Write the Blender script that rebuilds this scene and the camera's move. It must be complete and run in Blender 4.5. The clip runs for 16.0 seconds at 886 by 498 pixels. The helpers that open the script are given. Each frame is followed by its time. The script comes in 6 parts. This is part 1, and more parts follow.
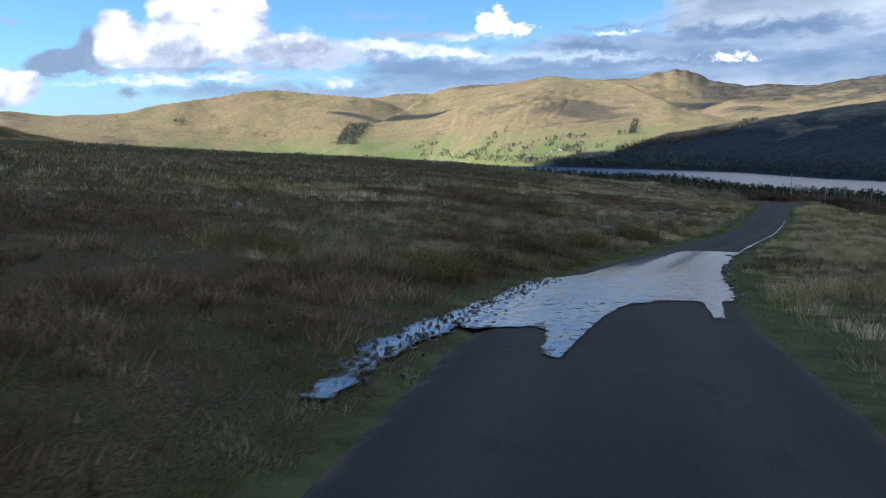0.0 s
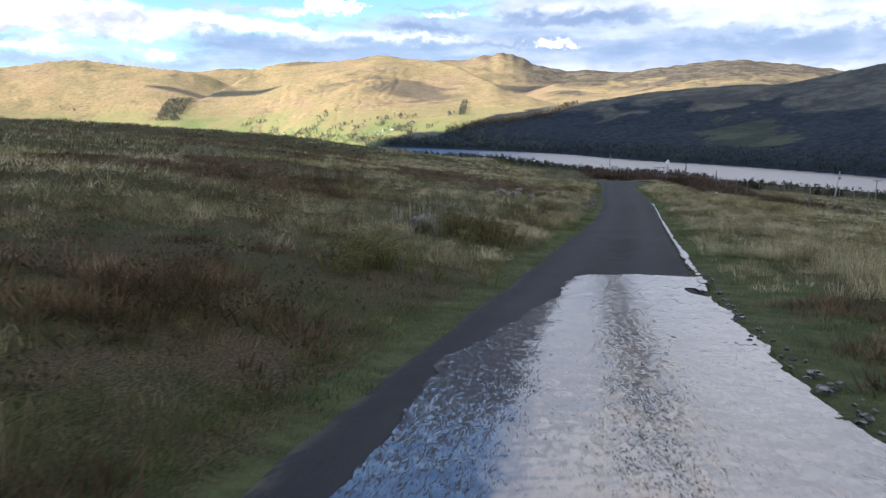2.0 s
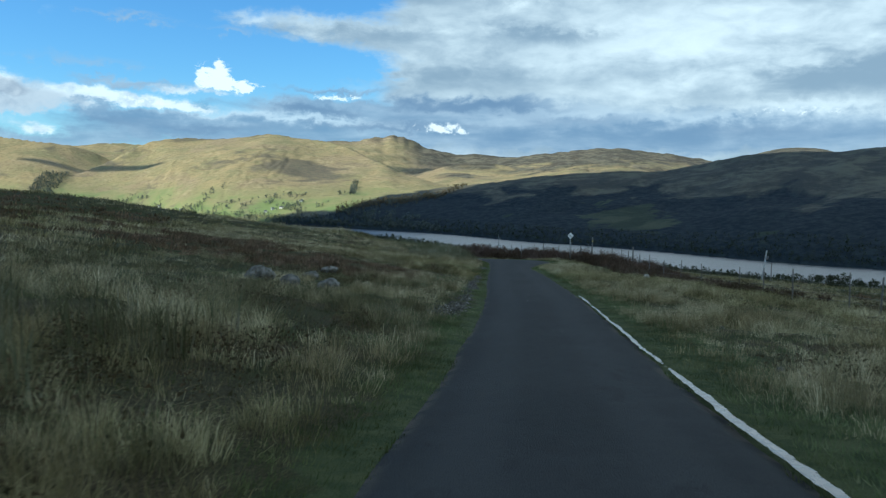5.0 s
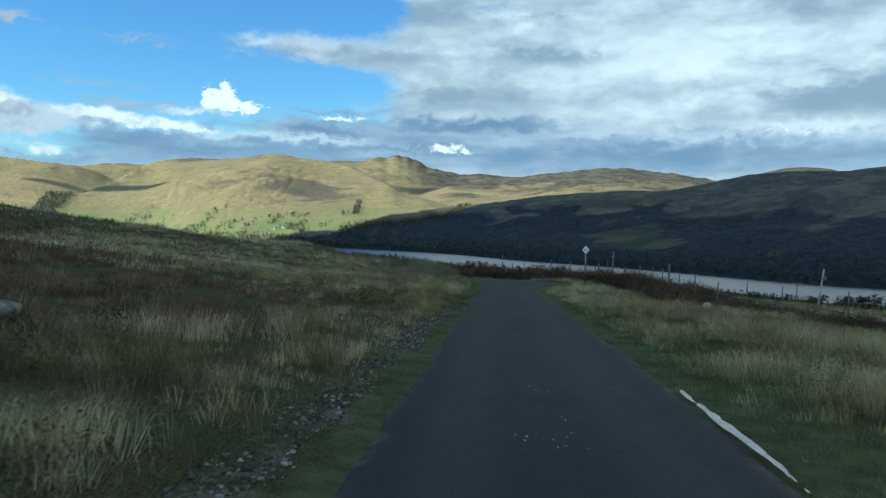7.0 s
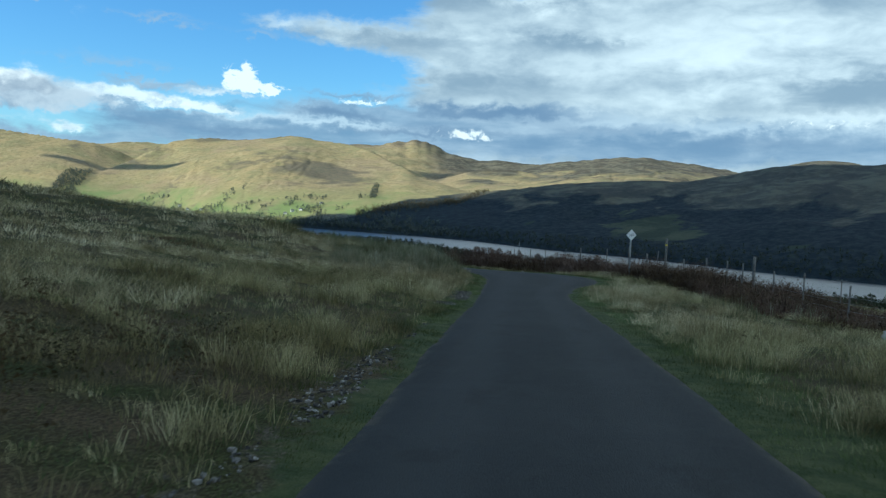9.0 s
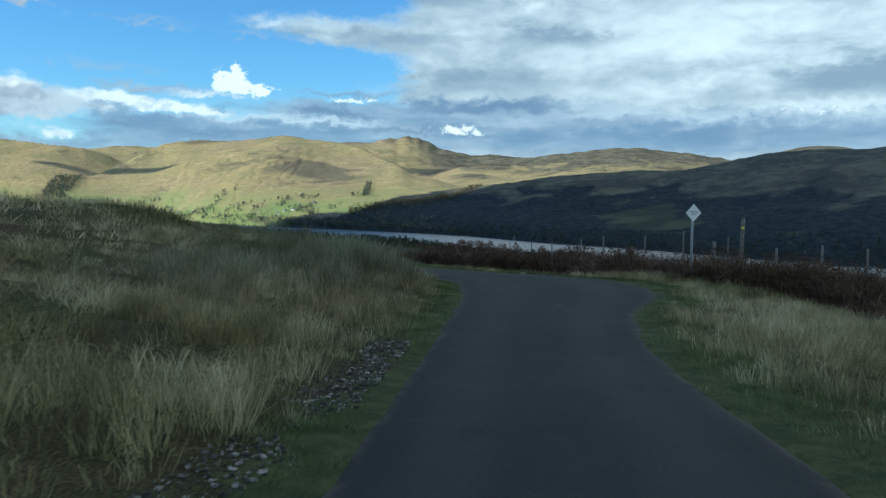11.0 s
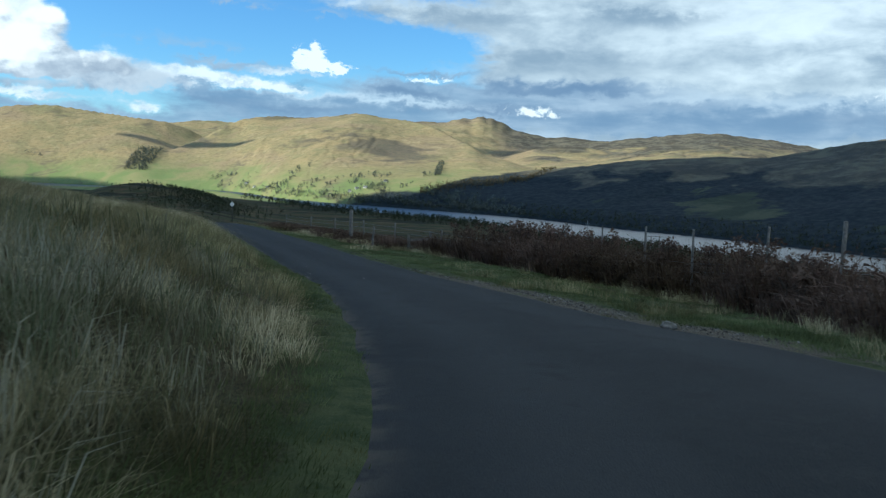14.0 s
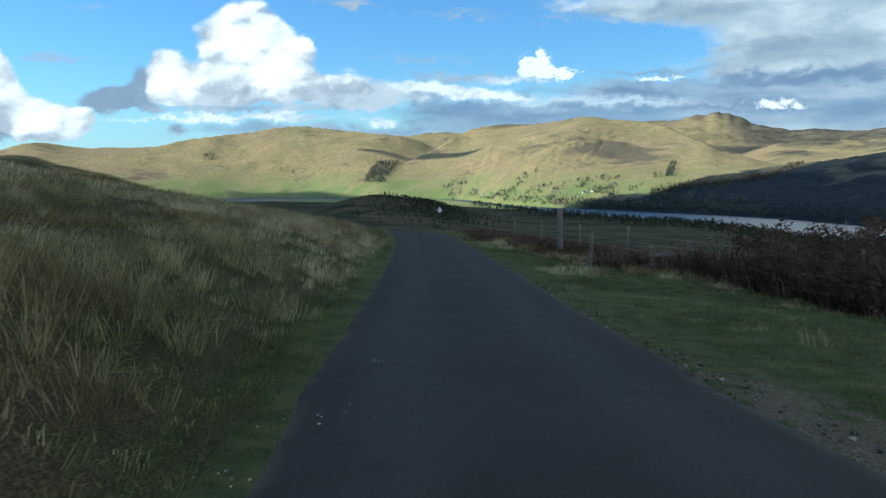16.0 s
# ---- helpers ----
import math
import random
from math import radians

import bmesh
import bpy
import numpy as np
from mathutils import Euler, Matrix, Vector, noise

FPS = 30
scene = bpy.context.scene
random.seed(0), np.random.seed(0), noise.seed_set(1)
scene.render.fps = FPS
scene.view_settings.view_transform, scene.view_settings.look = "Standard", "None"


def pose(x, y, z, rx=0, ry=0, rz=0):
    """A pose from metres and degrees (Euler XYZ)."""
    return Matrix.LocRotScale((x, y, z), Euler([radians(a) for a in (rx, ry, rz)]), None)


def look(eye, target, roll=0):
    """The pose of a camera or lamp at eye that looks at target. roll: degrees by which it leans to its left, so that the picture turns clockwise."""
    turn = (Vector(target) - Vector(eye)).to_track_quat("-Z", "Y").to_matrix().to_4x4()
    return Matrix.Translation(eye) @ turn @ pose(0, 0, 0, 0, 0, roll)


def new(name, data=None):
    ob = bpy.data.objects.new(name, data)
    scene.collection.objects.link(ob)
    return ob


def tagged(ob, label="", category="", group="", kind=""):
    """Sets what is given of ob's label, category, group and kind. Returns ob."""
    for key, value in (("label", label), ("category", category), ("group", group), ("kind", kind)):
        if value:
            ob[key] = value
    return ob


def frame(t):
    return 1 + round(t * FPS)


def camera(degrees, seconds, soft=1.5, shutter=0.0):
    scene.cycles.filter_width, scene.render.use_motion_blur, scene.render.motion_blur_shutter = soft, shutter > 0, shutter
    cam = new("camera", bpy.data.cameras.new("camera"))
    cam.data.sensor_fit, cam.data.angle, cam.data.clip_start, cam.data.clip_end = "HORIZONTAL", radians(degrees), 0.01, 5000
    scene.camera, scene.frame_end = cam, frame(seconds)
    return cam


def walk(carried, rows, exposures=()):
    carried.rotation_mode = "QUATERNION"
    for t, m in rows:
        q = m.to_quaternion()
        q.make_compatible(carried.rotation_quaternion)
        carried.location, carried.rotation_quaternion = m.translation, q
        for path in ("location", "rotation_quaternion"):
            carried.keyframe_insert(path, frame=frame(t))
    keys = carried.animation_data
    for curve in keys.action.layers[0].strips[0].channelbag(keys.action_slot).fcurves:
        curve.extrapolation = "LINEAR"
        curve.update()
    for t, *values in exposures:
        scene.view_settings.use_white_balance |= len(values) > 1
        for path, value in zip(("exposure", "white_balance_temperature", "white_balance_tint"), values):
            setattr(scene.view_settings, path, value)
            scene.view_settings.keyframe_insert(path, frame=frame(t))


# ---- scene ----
# ------------------------------------------------------------------ camera
cam = camera(58.42, 16.0, soft=1.3, shutter=0.12)
ROWS = [
    (0.0, 0.000, 0.000, 0.002, 16.400, -9.286, 2.056),
    (0.5, -0.511, 3.903, -0.473, 13.378, -9.623, 1.944),
    (1.0, -0.849, 7.669, -0.945, 10.139, -10.313, 1.424),
    (1.5, -1.000, 11.411, -1.389, 7.159, -11.147, 1.066),
    (2.0, -0.953, 15.032, -1.860, 4.451, -11.015, 0.719),
    (2.5, -0.747, 18.641, -2.332, 2.052, -10.725, 0.369),
    (3.0, -0.410, 22.304, -2.801, 0.180, -8.954, 0.063),
    (3.5, -0.017, 25.825, -3.179, -1.346, -6.938, -0.141),
    (4.0, 0.516, 29.394, -3.587, -3.224, -6.051, -0.632),
    (6.5, 3.850, 48.111, -5.681, -3.257, -4.163, -0.466),
    (7.0, 4.381, 51.771, -5.997, -2.976, -3.804, -0.540),
    (7.5, 4.875, 55.374, -6.292, -2.691, -3.982, -1.039),
    (8.0, 5.239, 58.932, -6.604, -2.680, -4.180, -2.010),
    (8.5, 5.756, 62.404, -6.913, -1.942, -4.639, -2.200),
    (11.0, 8.096, 81.144, -8.575, -2.148, -5.120, -0.244),
    (11.5, 8.564, 84.703, -8.891, -2.579, -5.280, -0.006),
    (12.0, 8.928, 88.244, -9.228, -2.541, -5.226, -0.421),
    (12.5, 9.372, 91.631, -9.551, -2.264, -5.053, -0.761),
    (13.0, 9.737, 95.237, -9.797, -1.327, -4.874, -0.470),
    (13.5, 9.979, 98.631, -10.031, 0.421, -6.033, -0.600),
    (14.0, 10.003, 102.090, -10.282, 3.123, -6.548, -1.691),
    (14.5, 9.893, 105.700, -10.565, 6.141, -5.979, -2.434),
    (15.0, 9.575, 109.357, -10.851, 10.266, -5.653, -1.428),
    (15.5, 9.064, 112.715, -11.131, 14.874, -6.286, 0.201),
    (16.0, 8.348, 115.880, -11.426, 19.321, -6.275, 0.980),
]
EXPOSURES = [(0, 0.3, 5650, 16), (0.5, 0.22, 5700, 16), (1, 0.25, 5800, 17), (1.5, 0.6, 6200, 20), (2, 0.92, 6250, 20), (2.5, 0.9, 6250, 19), (3.0, 0.82, 6200, 18), (3.5, 0.45, 5800, 10), (4.0, 0.22, 5450, 1), (7, 0.18, 5450, -4), (12.5, 0.18, 5450, -4), (14.5, 0.2, 5550, 1), (16, 0.22, 5600, 0)]
walk(cam, [(r[0], pose(r[1], r[2], r[3], 90 + r[5], r[6], r[4])) for r in ROWS], EXPOSURES)


# ------------------------------------------------------------------ node helpers
class Graph:
    """A short way to write node trees."""

    def __init__(self, tree):
        self.t = tree
        tree.nodes.clear()

    def node(self, kind, **kw):
        n = self.t.nodes.new(kind)
        for k, v in kw.items():
            setattr(n, k, v)
        return n

    def put(self, socket, v):
        if v is None:
            return
        if isinstance(v, bpy.types.NodeSocket):
            self.t.links.new(v, socket)
        else:
            socket.default_value = v

    def m(self, op, a, b=None, c=None, clamp=False):
        n = self.node("ShaderNodeMath", operation=op, use_clamp=clamp)
        for s, v in zip(n.inputs, (a, b, c)):
            self.put(s, v)
        return n.outputs[0]

    def mix(self, f, a, b, blend="MIX"):
        n = self.node("ShaderNodeMix", data_type="RGBA", blend_type=blend)
        self.put(n.inputs[0], f)
        self.put(n.inputs[6], a if not isinstance(a, tuple) else (*a, 1)[:4])
        self.put(n.inputs[7], b if not isinstance(b, tuple) else (*b, 1)[:4])
        return n.outputs[2]

    def ramp(self, f, a, b):
        """0 at a, 1 at b, smooth between."""
        n = self.node("ShaderNodeMapRange", interpolation_type="SMOOTHSTEP")
        for s, v in zip(n.inputs, (f, a, b, 0.0, 1.0)):
            self.put(s, v)
        return n.outputs[0]

    def xyz(self, x, y, z=0.0):
        n = self.node("ShaderNodeCombineXYZ")
        for s, v in zip(n.inputs, (x, y, z)):
            self.put(s, v)
        return n.outputs[0]

    def split(self, v):
        n = self.node("ShaderNodeSeparateXYZ")
        self.put(n.inputs[0], v)
        return n.outputs

    def scaled(self, v, s):
        n = self.node("ShaderNodeVectorMath", operation="MULTIPLY")
        self.put(n.inputs[0], v)
        self.put(n.inputs[1], s if isinstance(s, tuple) else (s, s, s))
        return n.outputs[0]

    def noise(self, v, scale, detail=4.0, rough=0.55, distort=0.0):
        n = self.node("ShaderNodeTexNoise")
        self.put(n.inputs["Vector"], v)
        n.inputs["Scale"].default_value = scale
        n.inputs["Detail"].default_value = detail
        n.inputs["Roughness"].default_value = rough
        n.inputs["Distortion"].default_value = distort
        return n.outputs[0]

    def voronoi(self, v, scale, feature="F1"):
        n = self.node("ShaderNodeTexVoronoi", feature=feature)
        self.put(n.inputs["Vector"], v)
        n.inputs["Scale"].default_value = scale
        return n.outputs

    def bump(self, h, strength, distance):
        n = self.node("ShaderNodeBump")
        n.inputs["Strength"].default_value = strength
        n.inputs["Distance"].default_value = distance
        self.put(n.inputs["Height"], h)
        return n.outputs[0]

    def surface(self, base, rough=0.8, normal=None, metallic=0.0, spec=0.5, translucent=0.0):
        p = self.node("ShaderNodeBsdfPrincipled")
        self.put(p.inputs["Base Color"], base if not isinstance(base, tuple) else (*base, 1)[:4])
        self.put(p.inputs["Roughness"], rough)
        self.put(p.inputs["Metallic"], metallic)
        self.put(p.inputs["Specular IOR Level"], spec)
        if normal is not None:
            self.put(p.inputs["Normal"], normal)
        out = self.node("ShaderNodeOutputMaterial")
        self.t.links.new(p.outputs[0], out.inputs[0])
        return p


def material(name):
    mat = bpy.data.materials.new(name)
    mat.use_nodes = True
    return mat, Graph(mat.node_tree)


# ------------------------------------------------------------------ world and sun
SUN_EL, SUN_AZ = 29.0, 108.0  # height; bearing to the left of the +y axis
sun_way = Vector((-math.sin(radians(SUN_AZ)) * math.cos(radians(SUN_EL)),
                  math.cos(radians(SUN_AZ)) * math.cos(radians(SUN_EL)), math.sin(radians(SUN_EL))))
sun = new("sun", bpy.data.lights.new("sun", "SUN"))
sun.data.energy, sun.data.angle, sun.data.color = 5.0, radians(0.6), (1.0, 0.87, 0.66)
sun.matrix_world = look(sun_way * 100, (0, 0, 0))

world = bpy.data.worlds.new("sky")
scene.world = world
world.use_nodes = True
g = Graph(world.node_tree)
sky = g.node("ShaderNodeTexSky", sky_type="NISHITA", sun_disc=False)
sky.sun_elevation, sky.sun_rotation = radians(SUN_EL), radians(-SUN_AZ)
sky.altitude, sky.dust_density = 300, 0.4
way = g.node("ShaderNodeTexCoord").outputs["Generated"]
dx, dy, dz = g.split(way)
az = g.m("MULTIPLY", g.m("ARCTAN2", g.m("MULTIPLY", dx, -1.0), dy), 57.2958)  # degrees to the left
el = g.m("MULTIPLY", g.m("ARCSINE", dz), 57.2958)


def total(*v):
    s = v[0]
    for w in v[1:]:
        s = g.m("ADD", s, w)
    return s


def times(a, k):
    return g.m("MULTIPLY", a, k)


flat = g.xyz(times(az, 0.045), times(el, 0.24), 1.7)    # streaked coordinates
puff = g.xyz(times(az, 0.1), times(el, 0.13), 4.2)      # billowing coordinates
soft = g.xyz(times(az, 0.06), times(el, 0.14), 9.3)     # broad soft cloud
n_streak, n_streak2 = g.noise(flat, 1.6, 5, 0.5, 0.3), g.noise(flat, 4.2, 5, 0.55, 0.3)
n_puff, n_fine = g.noise(puff, 3.2, 9, 0.6, 0.25), g.noise(puff, 9.0, 8, 0.62, 0.3)
n_soft, n_soft2 = g.noise(soft, 2.4, 6, 0.55, 0.3), g.noise(soft, 5.0, 6, 0.55, 0.3)
# wind-drawn coordinates: the bearing and height, frayed
az_w = total(az, times(total(n_streak2, n_soft2, -1.0), 5.0))
el_w = total(el, times(total(n_soft2, n_fine, -1.0), 1.5), times(total(n_soft, -0.5), 1.2))
az_p = total(az, times(total(n_puff, -0.5), 1.2))
el_p = total(el, times(total(n_fine, -0.5), 0.9))


def blob(u0, v0, su, sv, lean=0.0, frayed=True):
    u, v = (az_w, el_w) if frayed else (az_p, el_p)
    du = g.m("SUBTRACT", u, u0)
    a = g.m("POWER", g.m("ABSOLUTE", g.m("DIVIDE", du, su)), 2.0)
    dv = total(v, -v0, times(du, -lean))
    b = g.m("POWER", g.m("ABSOLUTE", g.m("DIVIDE", dv, sv)), 2.0)
    return g.m("EXPONENT", g.m("MULTIPLY", g.m("ADD", a, b), -1.0))


def blobs(*rows, frayed=True):
    """Sum of weighted blobs: weight, bearing, height, half width, half height, lean."""
    return total(*[times(blob(*r[1:], frayed=frayed), r[0]) for r in rows]) if len(rows) > 1 else times(blob(*rows[0][1:], frayed=frayed), rows[0][0])


blue = g.mix(1.0, sky.outputs[0], (0.066, 0.103, 0.138), "MULTIPLY")
# paler towards the hills
c = g.mix(times(g.ramp(el, 7.0, 1.5), 0.35), blue, (0.42, 0.62, 0.74))
# thin high wisps in the clear part
wisp = blobs((0.32, 21, 7.2, 6, 0.45), (0.4, 18, 10.2, 3.5, 0.35, 0.05), (0.35, 11, 9.6, 3, 0.3), (0.7, 25.5, 11.0, 1.6, 0.35), (0.4, 30.5, 6.6, 1.6, 0.25), (0.5, 45.0, 7.1, 2.2, 0.35), (0.4, 42.5, 10.3, 1.6, 0.3), (0.3, 29, 11.5, 3, 0.4))
c = g.mix(g.ramp(total(wisp, times(n_fine, 0.5), -0.25), 0.12, 0.7), c, (0.40, 0.46, 0.53))
# high deck, ragged towards the clear part, with a tongue drawn out over it
deck = total(g.ramp(az_w, 5.0, -4.0), blobs((0.75, 5.0, 10.2, 6.5, 1.0, 0.10), (0.35, 11.2, 10.3, 1.6, 0.7), (0.30, 1.0, 7.0, 6, 0.7), (-0.55, 2.5, 12.8, 3.0, 0.7), (-0.75, 4.8, 7.9, 5.0, 0.75, 0.12), (-0.35, -7.0, 12.9, 3.0, 0.5)), times(n_soft, 0.7), -0.35)
deck_mask = g.ramp(deck, 0.16, 0.80)
deck_tone = g.ramp(total(times(n_soft2, 0.85), times(n_soft, 0.55), times(n_streak, 0.35), times(n_fine, 0.15), -0.42,
                         blobs((0.26, -20, 9.2, 6.5, 3.4), (-0.30, -11.5, 9.8, 3.2, 0.5, 0.02), (-0.42, -30, 6.6, 4.5, 1.1, -0.03), (0.34, -27, 4.6, 5.5, 0.55), (-0.16, -6, 6.9, 6, 0.9), (-0.20, -29, 12.6, 5, 1.0),
                               (-0.18, -2, 12.2, 3, 0.8), (-0.12, -6, 8.2, 5, 1.6), (0.16, 10.8, 10.5, 1.2, 0.5), (-0.26, 4, 9.6, 5, 0.8), (0.2, -8, 12.6, 3.5, 0.4)),
                         times(g.ramp(el, 26.0, 40.0), -0.45)), 0.16, 1.02)
deck_col = g.mix(deck_tone, (0.29, 0.36, 0.43), (0.82, 0.86, 0.855))
c = g.mix(times(deck_mask, 0.97), c, g.mix(times(g.ramp(el, 13.5, 20.0), g.ramp(el, 45.0, 28.0)), deck_col, (1.0, 1.03, 1.05)))
# cream cloud low in the clear part
cream = blobs((1.15, 25.6, 5.1, 3.1, 1.0), (0.6, 24.0, 2.9, 1.0, 0.4), (0.6, 20.5, 5.3, 3.0, 0.5), (0.9, 17.0, 4.75, 4.2, 0.38, 0.06), (0.5, 14.6, 5.9, 2.4, 0.3), (0.55, 31, 3.35, 5, 0.28), (0.45, 37, 3.1, 6, 0.3), (0.5, 10.5, 2.3, 7, 0.3))
c = g.mix(times(g.ramp(total(cream, times(n_puff, 0.8), times(n_fine, 0.3), -0.55), 0.15, 0.6), 0.9), c, g.mix(g.ramp(total(times(n_puff, 0.7), times(n_fine, 0.3)), 0.38, 0.58), (0.50, 0.57, 0.64), (0.90, 0.92, 0.90)))
# low grey-blue banks
low = total(blobs((0.95, -16, 3.1, 24, 1.5), (0.7, 12, 2.9, 11, 1.0), (0.65, 4.5, 4.5, 8, 0.85, 0.07), (0.55, 15.5, 3.7, 7, 0.55, 0.05), (0.5, -6, 5.0, 8, 0.9), (0.5, 18.5, 6.05, 4, 0.33), (0.4, 4.5, 6.1, 4.5, 0.26), (0.45, 26, 1.9, 8, 0.7), (0.35, 33, 2.5, 8, 0.45), (0.4, 20.4, 4.4, 1.6, 0.5), (-0.9, 25.6, 5.1, 3.0, 1.0), (-0.5, 24.0, 2.9, 1.0, 0.4)),
            times(n_soft, 0.35), times(n_streak, 0.4), -0.42)
low_mask = g.ramp(low, 0.08, 0.60)
low_tone = g.ramp(total(times(n_soft2, 0.35), times(n_streak, 0.5), times(n_streak2, 0.45), times(n_fine, 0.12), blobs((0.22, 3.0, 3.6, 5, 0.3, 0.05), (0.2, 14, 4.2, 4, 0.3), (-0.12, -18, 3.0, 12, 0.8), (0.18, -14, 4.6, 5, 0.5), (0.16, -22, 4.1, 6, 0.3), (0.2, 8, 3.9, 5, 0.25, 0.06))), 0.50, 1.10)
c = g.mix(times(low_mask, 0.93), c, g.mix(low_tone, (0.19, 0.29, 0.42), (0.60, 0.68, 0.74)))
# dark lens-shaped clouds
lens = blobs((1.0, -5.0, 5.1, 6.5, 0.62), (0.85, 6.2, 4.55, 4.6, 0.45, 0.10), (0.4, 5.0, 6.0, 4.4, 0.2), (0.75, 0.5, 3.4, 7.0, 0.35), (0.6, 13.5, 3.0, 5.0, 0.45), (0.5, -13, 4.1, 6, 0.4), (0.5, 19.5, 3.6, 3.5, 0.35), (0.45, -24, 3.2, 7, 0.6), (0.35, 19, 6.1, 3.4, 0.25), (0.45, 14.0, 4.9, 2, 0.2))
c = g.mix(times(g.ramp(total(lens, times(n_streak2, 0.5), times(n_fine, 0.3), -0.4), 0.08, 0.95), 0.85), c, (0.165, 0.25, 0.375))
# bright slits and a small torn cumulus
slit = blobs((1.0, 12.0, 6.1, 1.9, 0.36), (0.95, 12.7, 6.6, 1.0, 0.6), (0.8, 12.2, 7.1, 0.5, 0.65, 0.6), (0.55, 13.4, 7.0, 0.5, 0.5), (0.6, 10.6, 6.0, 1.1, 0.32), (0.75, -3.0, 3.5, 1.7, 0.34), (0.55, -3.8, 3.2, 1.1, 0.3), (0.7, 4.4, 5.5, 1.7, 0.2), (0.4, -27, 4.5, 4.4, 0.32), (0.45, 16.8, 4.8, 3.6, 0.26, 0.06), frayed=False)
tear = g.noise(g.xyz(times(az, 0.16), times(el, 0.24), 6.1), 9.0, 6, 0.62, 0.6)
c = g.mix(times(g.ramp(total(times(slit, 0.72), times(tear, 2.1), times(n_fine, 0.5), -1.35), 0.18, 0.62), g.ramp(slit, 0.05, 0.35)), c, (0.90, 0.92, 0.90))


def billow(shift_u, shift_v):
    p = g.xyz(g.m("ADD", times(az, 0.1), shift_u), g.m("ADD", times(el, 0.13), shift_v), 4.2)
    warp = g.node("ShaderNodeVectorMath", operation="ADD")
    g.put(warp.inputs[0], p)
    wn = g.noise(p, 4.0, 4, 0.6)
    g.put(warp.inputs[1], g.xyz(times(wn, 0.16), times(wn, -0.12)))
    d1, d2 = g.voronoi(warp.outputs[0], 4.2, "SMOOTH_F1")[0], g.voronoi(warp.outputs[0], 10.0, "SMOOTH_F1")[0]
    return total(times(d1, -1.25), times(d2, -0.28), 0.72)


# cumulus towers: first the shaded cloud beside and below them, then the sunlit heads
shade = blobs((1.0, 41.6, 4.5, 1.9, 0.75, -0.12), (0.7, 39.6, 5.6, 0.8, 1.5), (0.5, 37.6, 2.6, 0.9, 0.5), (0.8, 24.8, 4.6, 3.6, 0.9), (0.6, 48.2, 2.2, 1.4, 0.7), (0.5, 33, 3.9, 6, 0.4), frayed=False)
c = g.mix(times(g.ramp(total(shade, times(n_puff, 0.9), times(n_fine, 0.4), -0.65), 0.22, 0.50), 0.9), c, g.mix(g.ramp(total(n_puff, times(az, -0.02)), -0.32, 0.02), (0.25, 0.31, 0.40), (0.55, 0.60, 0.65)))
bil, bil_lit = billow(0.0, 0.0), billow(0.022, 0.030)
heap = blobs((1.0, 33.4, 8.6, 2.9, 2.6), (0.9, 31.0, 7.0, 3.0, 2.6), (0.9, 34.0, 5.4, 3.8, 1.4), (1.0, 38.2, 6.0, 1.5, 2.1), (0.6, 36.0, 4.9, 2.6, 0.9), (0.75, 25.6, 5.3, 2.6, 0.8), (0.5, 28.3, 5.2, 1.8, 1.3), (1.15, 48.9, 5.3, 2.1, 2.4), (1.1, 45.0, 2.9, 2.6, 1.3), (0.5, 46.8, 3.2, 1.4, 1.4),
             (0.6, 36.2, 2.15, 1.6, 0.35), (0.6, 24.0, 3.15, 0.9, 0.35), (0.9, 56, 6.5, 5, 3.5), frayed=False)
heap_v = total(heap, times(bil, 0.42), times(n_puff, 0.5), times(n_fine, 0.3), -0.72, times(times(g.ramp(el, 4.3, 3.5), g.ramp(az, 43.0, 41.5)), times(g.ramp(az, 25.0, 26.5), -0.6)))
heap_mask = times(g.ramp(heap_v, 0.14, 0.36), g.ramp(heap, 0.12, 0.3))
relief = times(g.m("SUBTRACT", bil, bil_lit), 1.6)
heap_tone = g.ramp(total(relief, times(n_puff, 0.8), times(heap, 0.35), times(el, 0.02), -0.42, blobs((-0.6, 34.6, 5.1, 2.2, 0.8), (-0.35, 36.6, 6.6, 0.6, 0.6), (-0.4, 33, 4.1, 5.5, 0.4), (-0.45, 25.4, 4.6, 3.2, 0.9), (-0.5, 48.5, 3.2, 1.4, 1.0), (-0.3, 33.2, 6.9, 1.0, 0.3), (-0.3, 28.2, 5.0, 1.4, 1.2), frayed=False)), 0.0, 0.62)
heap_col = g.mix(heap_tone, g.mix(g.ramp(n_puff, 0.35, 0.65), (0.36, 0.41, 0.48), (0.60, 0.64, 0.68)), (1.0, 1.0, 0.97))
c = g.mix(heap_mask, c, heap_col)
bg = g.node("ShaderNodeBackground")
g.put(bg.inputs[0], c)
bg.inputs[1].default_value = 1.0
g.t.links.new(bg.outputs[0], g.node("ShaderNodeOutputWorld").inputs[0])


# ------------------------------------------------------------------ mesh helpers
def mesh_of(name, verts, faces, mats, face_mat=None, smooth=False, normals=None):
    """A mesh from arrays; faces: an (n, k) array."""
    verts, faces = np.asarray(verts, np.float32), np.asarray(faces, np.int32)
    me = bpy.data.meshes.new(name)
    n, k = faces.shape
    me.vertices.add(len(verts))
    me.vertices.foreach_set("co", verts.ravel())
    me.loops.add(n * k)
    me.loops.foreach_set("vertex_index", faces.ravel())
    me.polygons.add(n)
    me.polygons.foreach_set("loop_start", np.arange(0, n * k, k, dtype=np.int32))
    for mt in mats:
        me.materials.append(mt)
    if face_mat is not None:
        me.polygons.foreach_set("material_index", np.asarray(face_mat, np.int32))
    me.polygons.foreach_set("use_smooth", np.full(n, bool(smooth)))
    me.update(calc_edges=True)
    return me


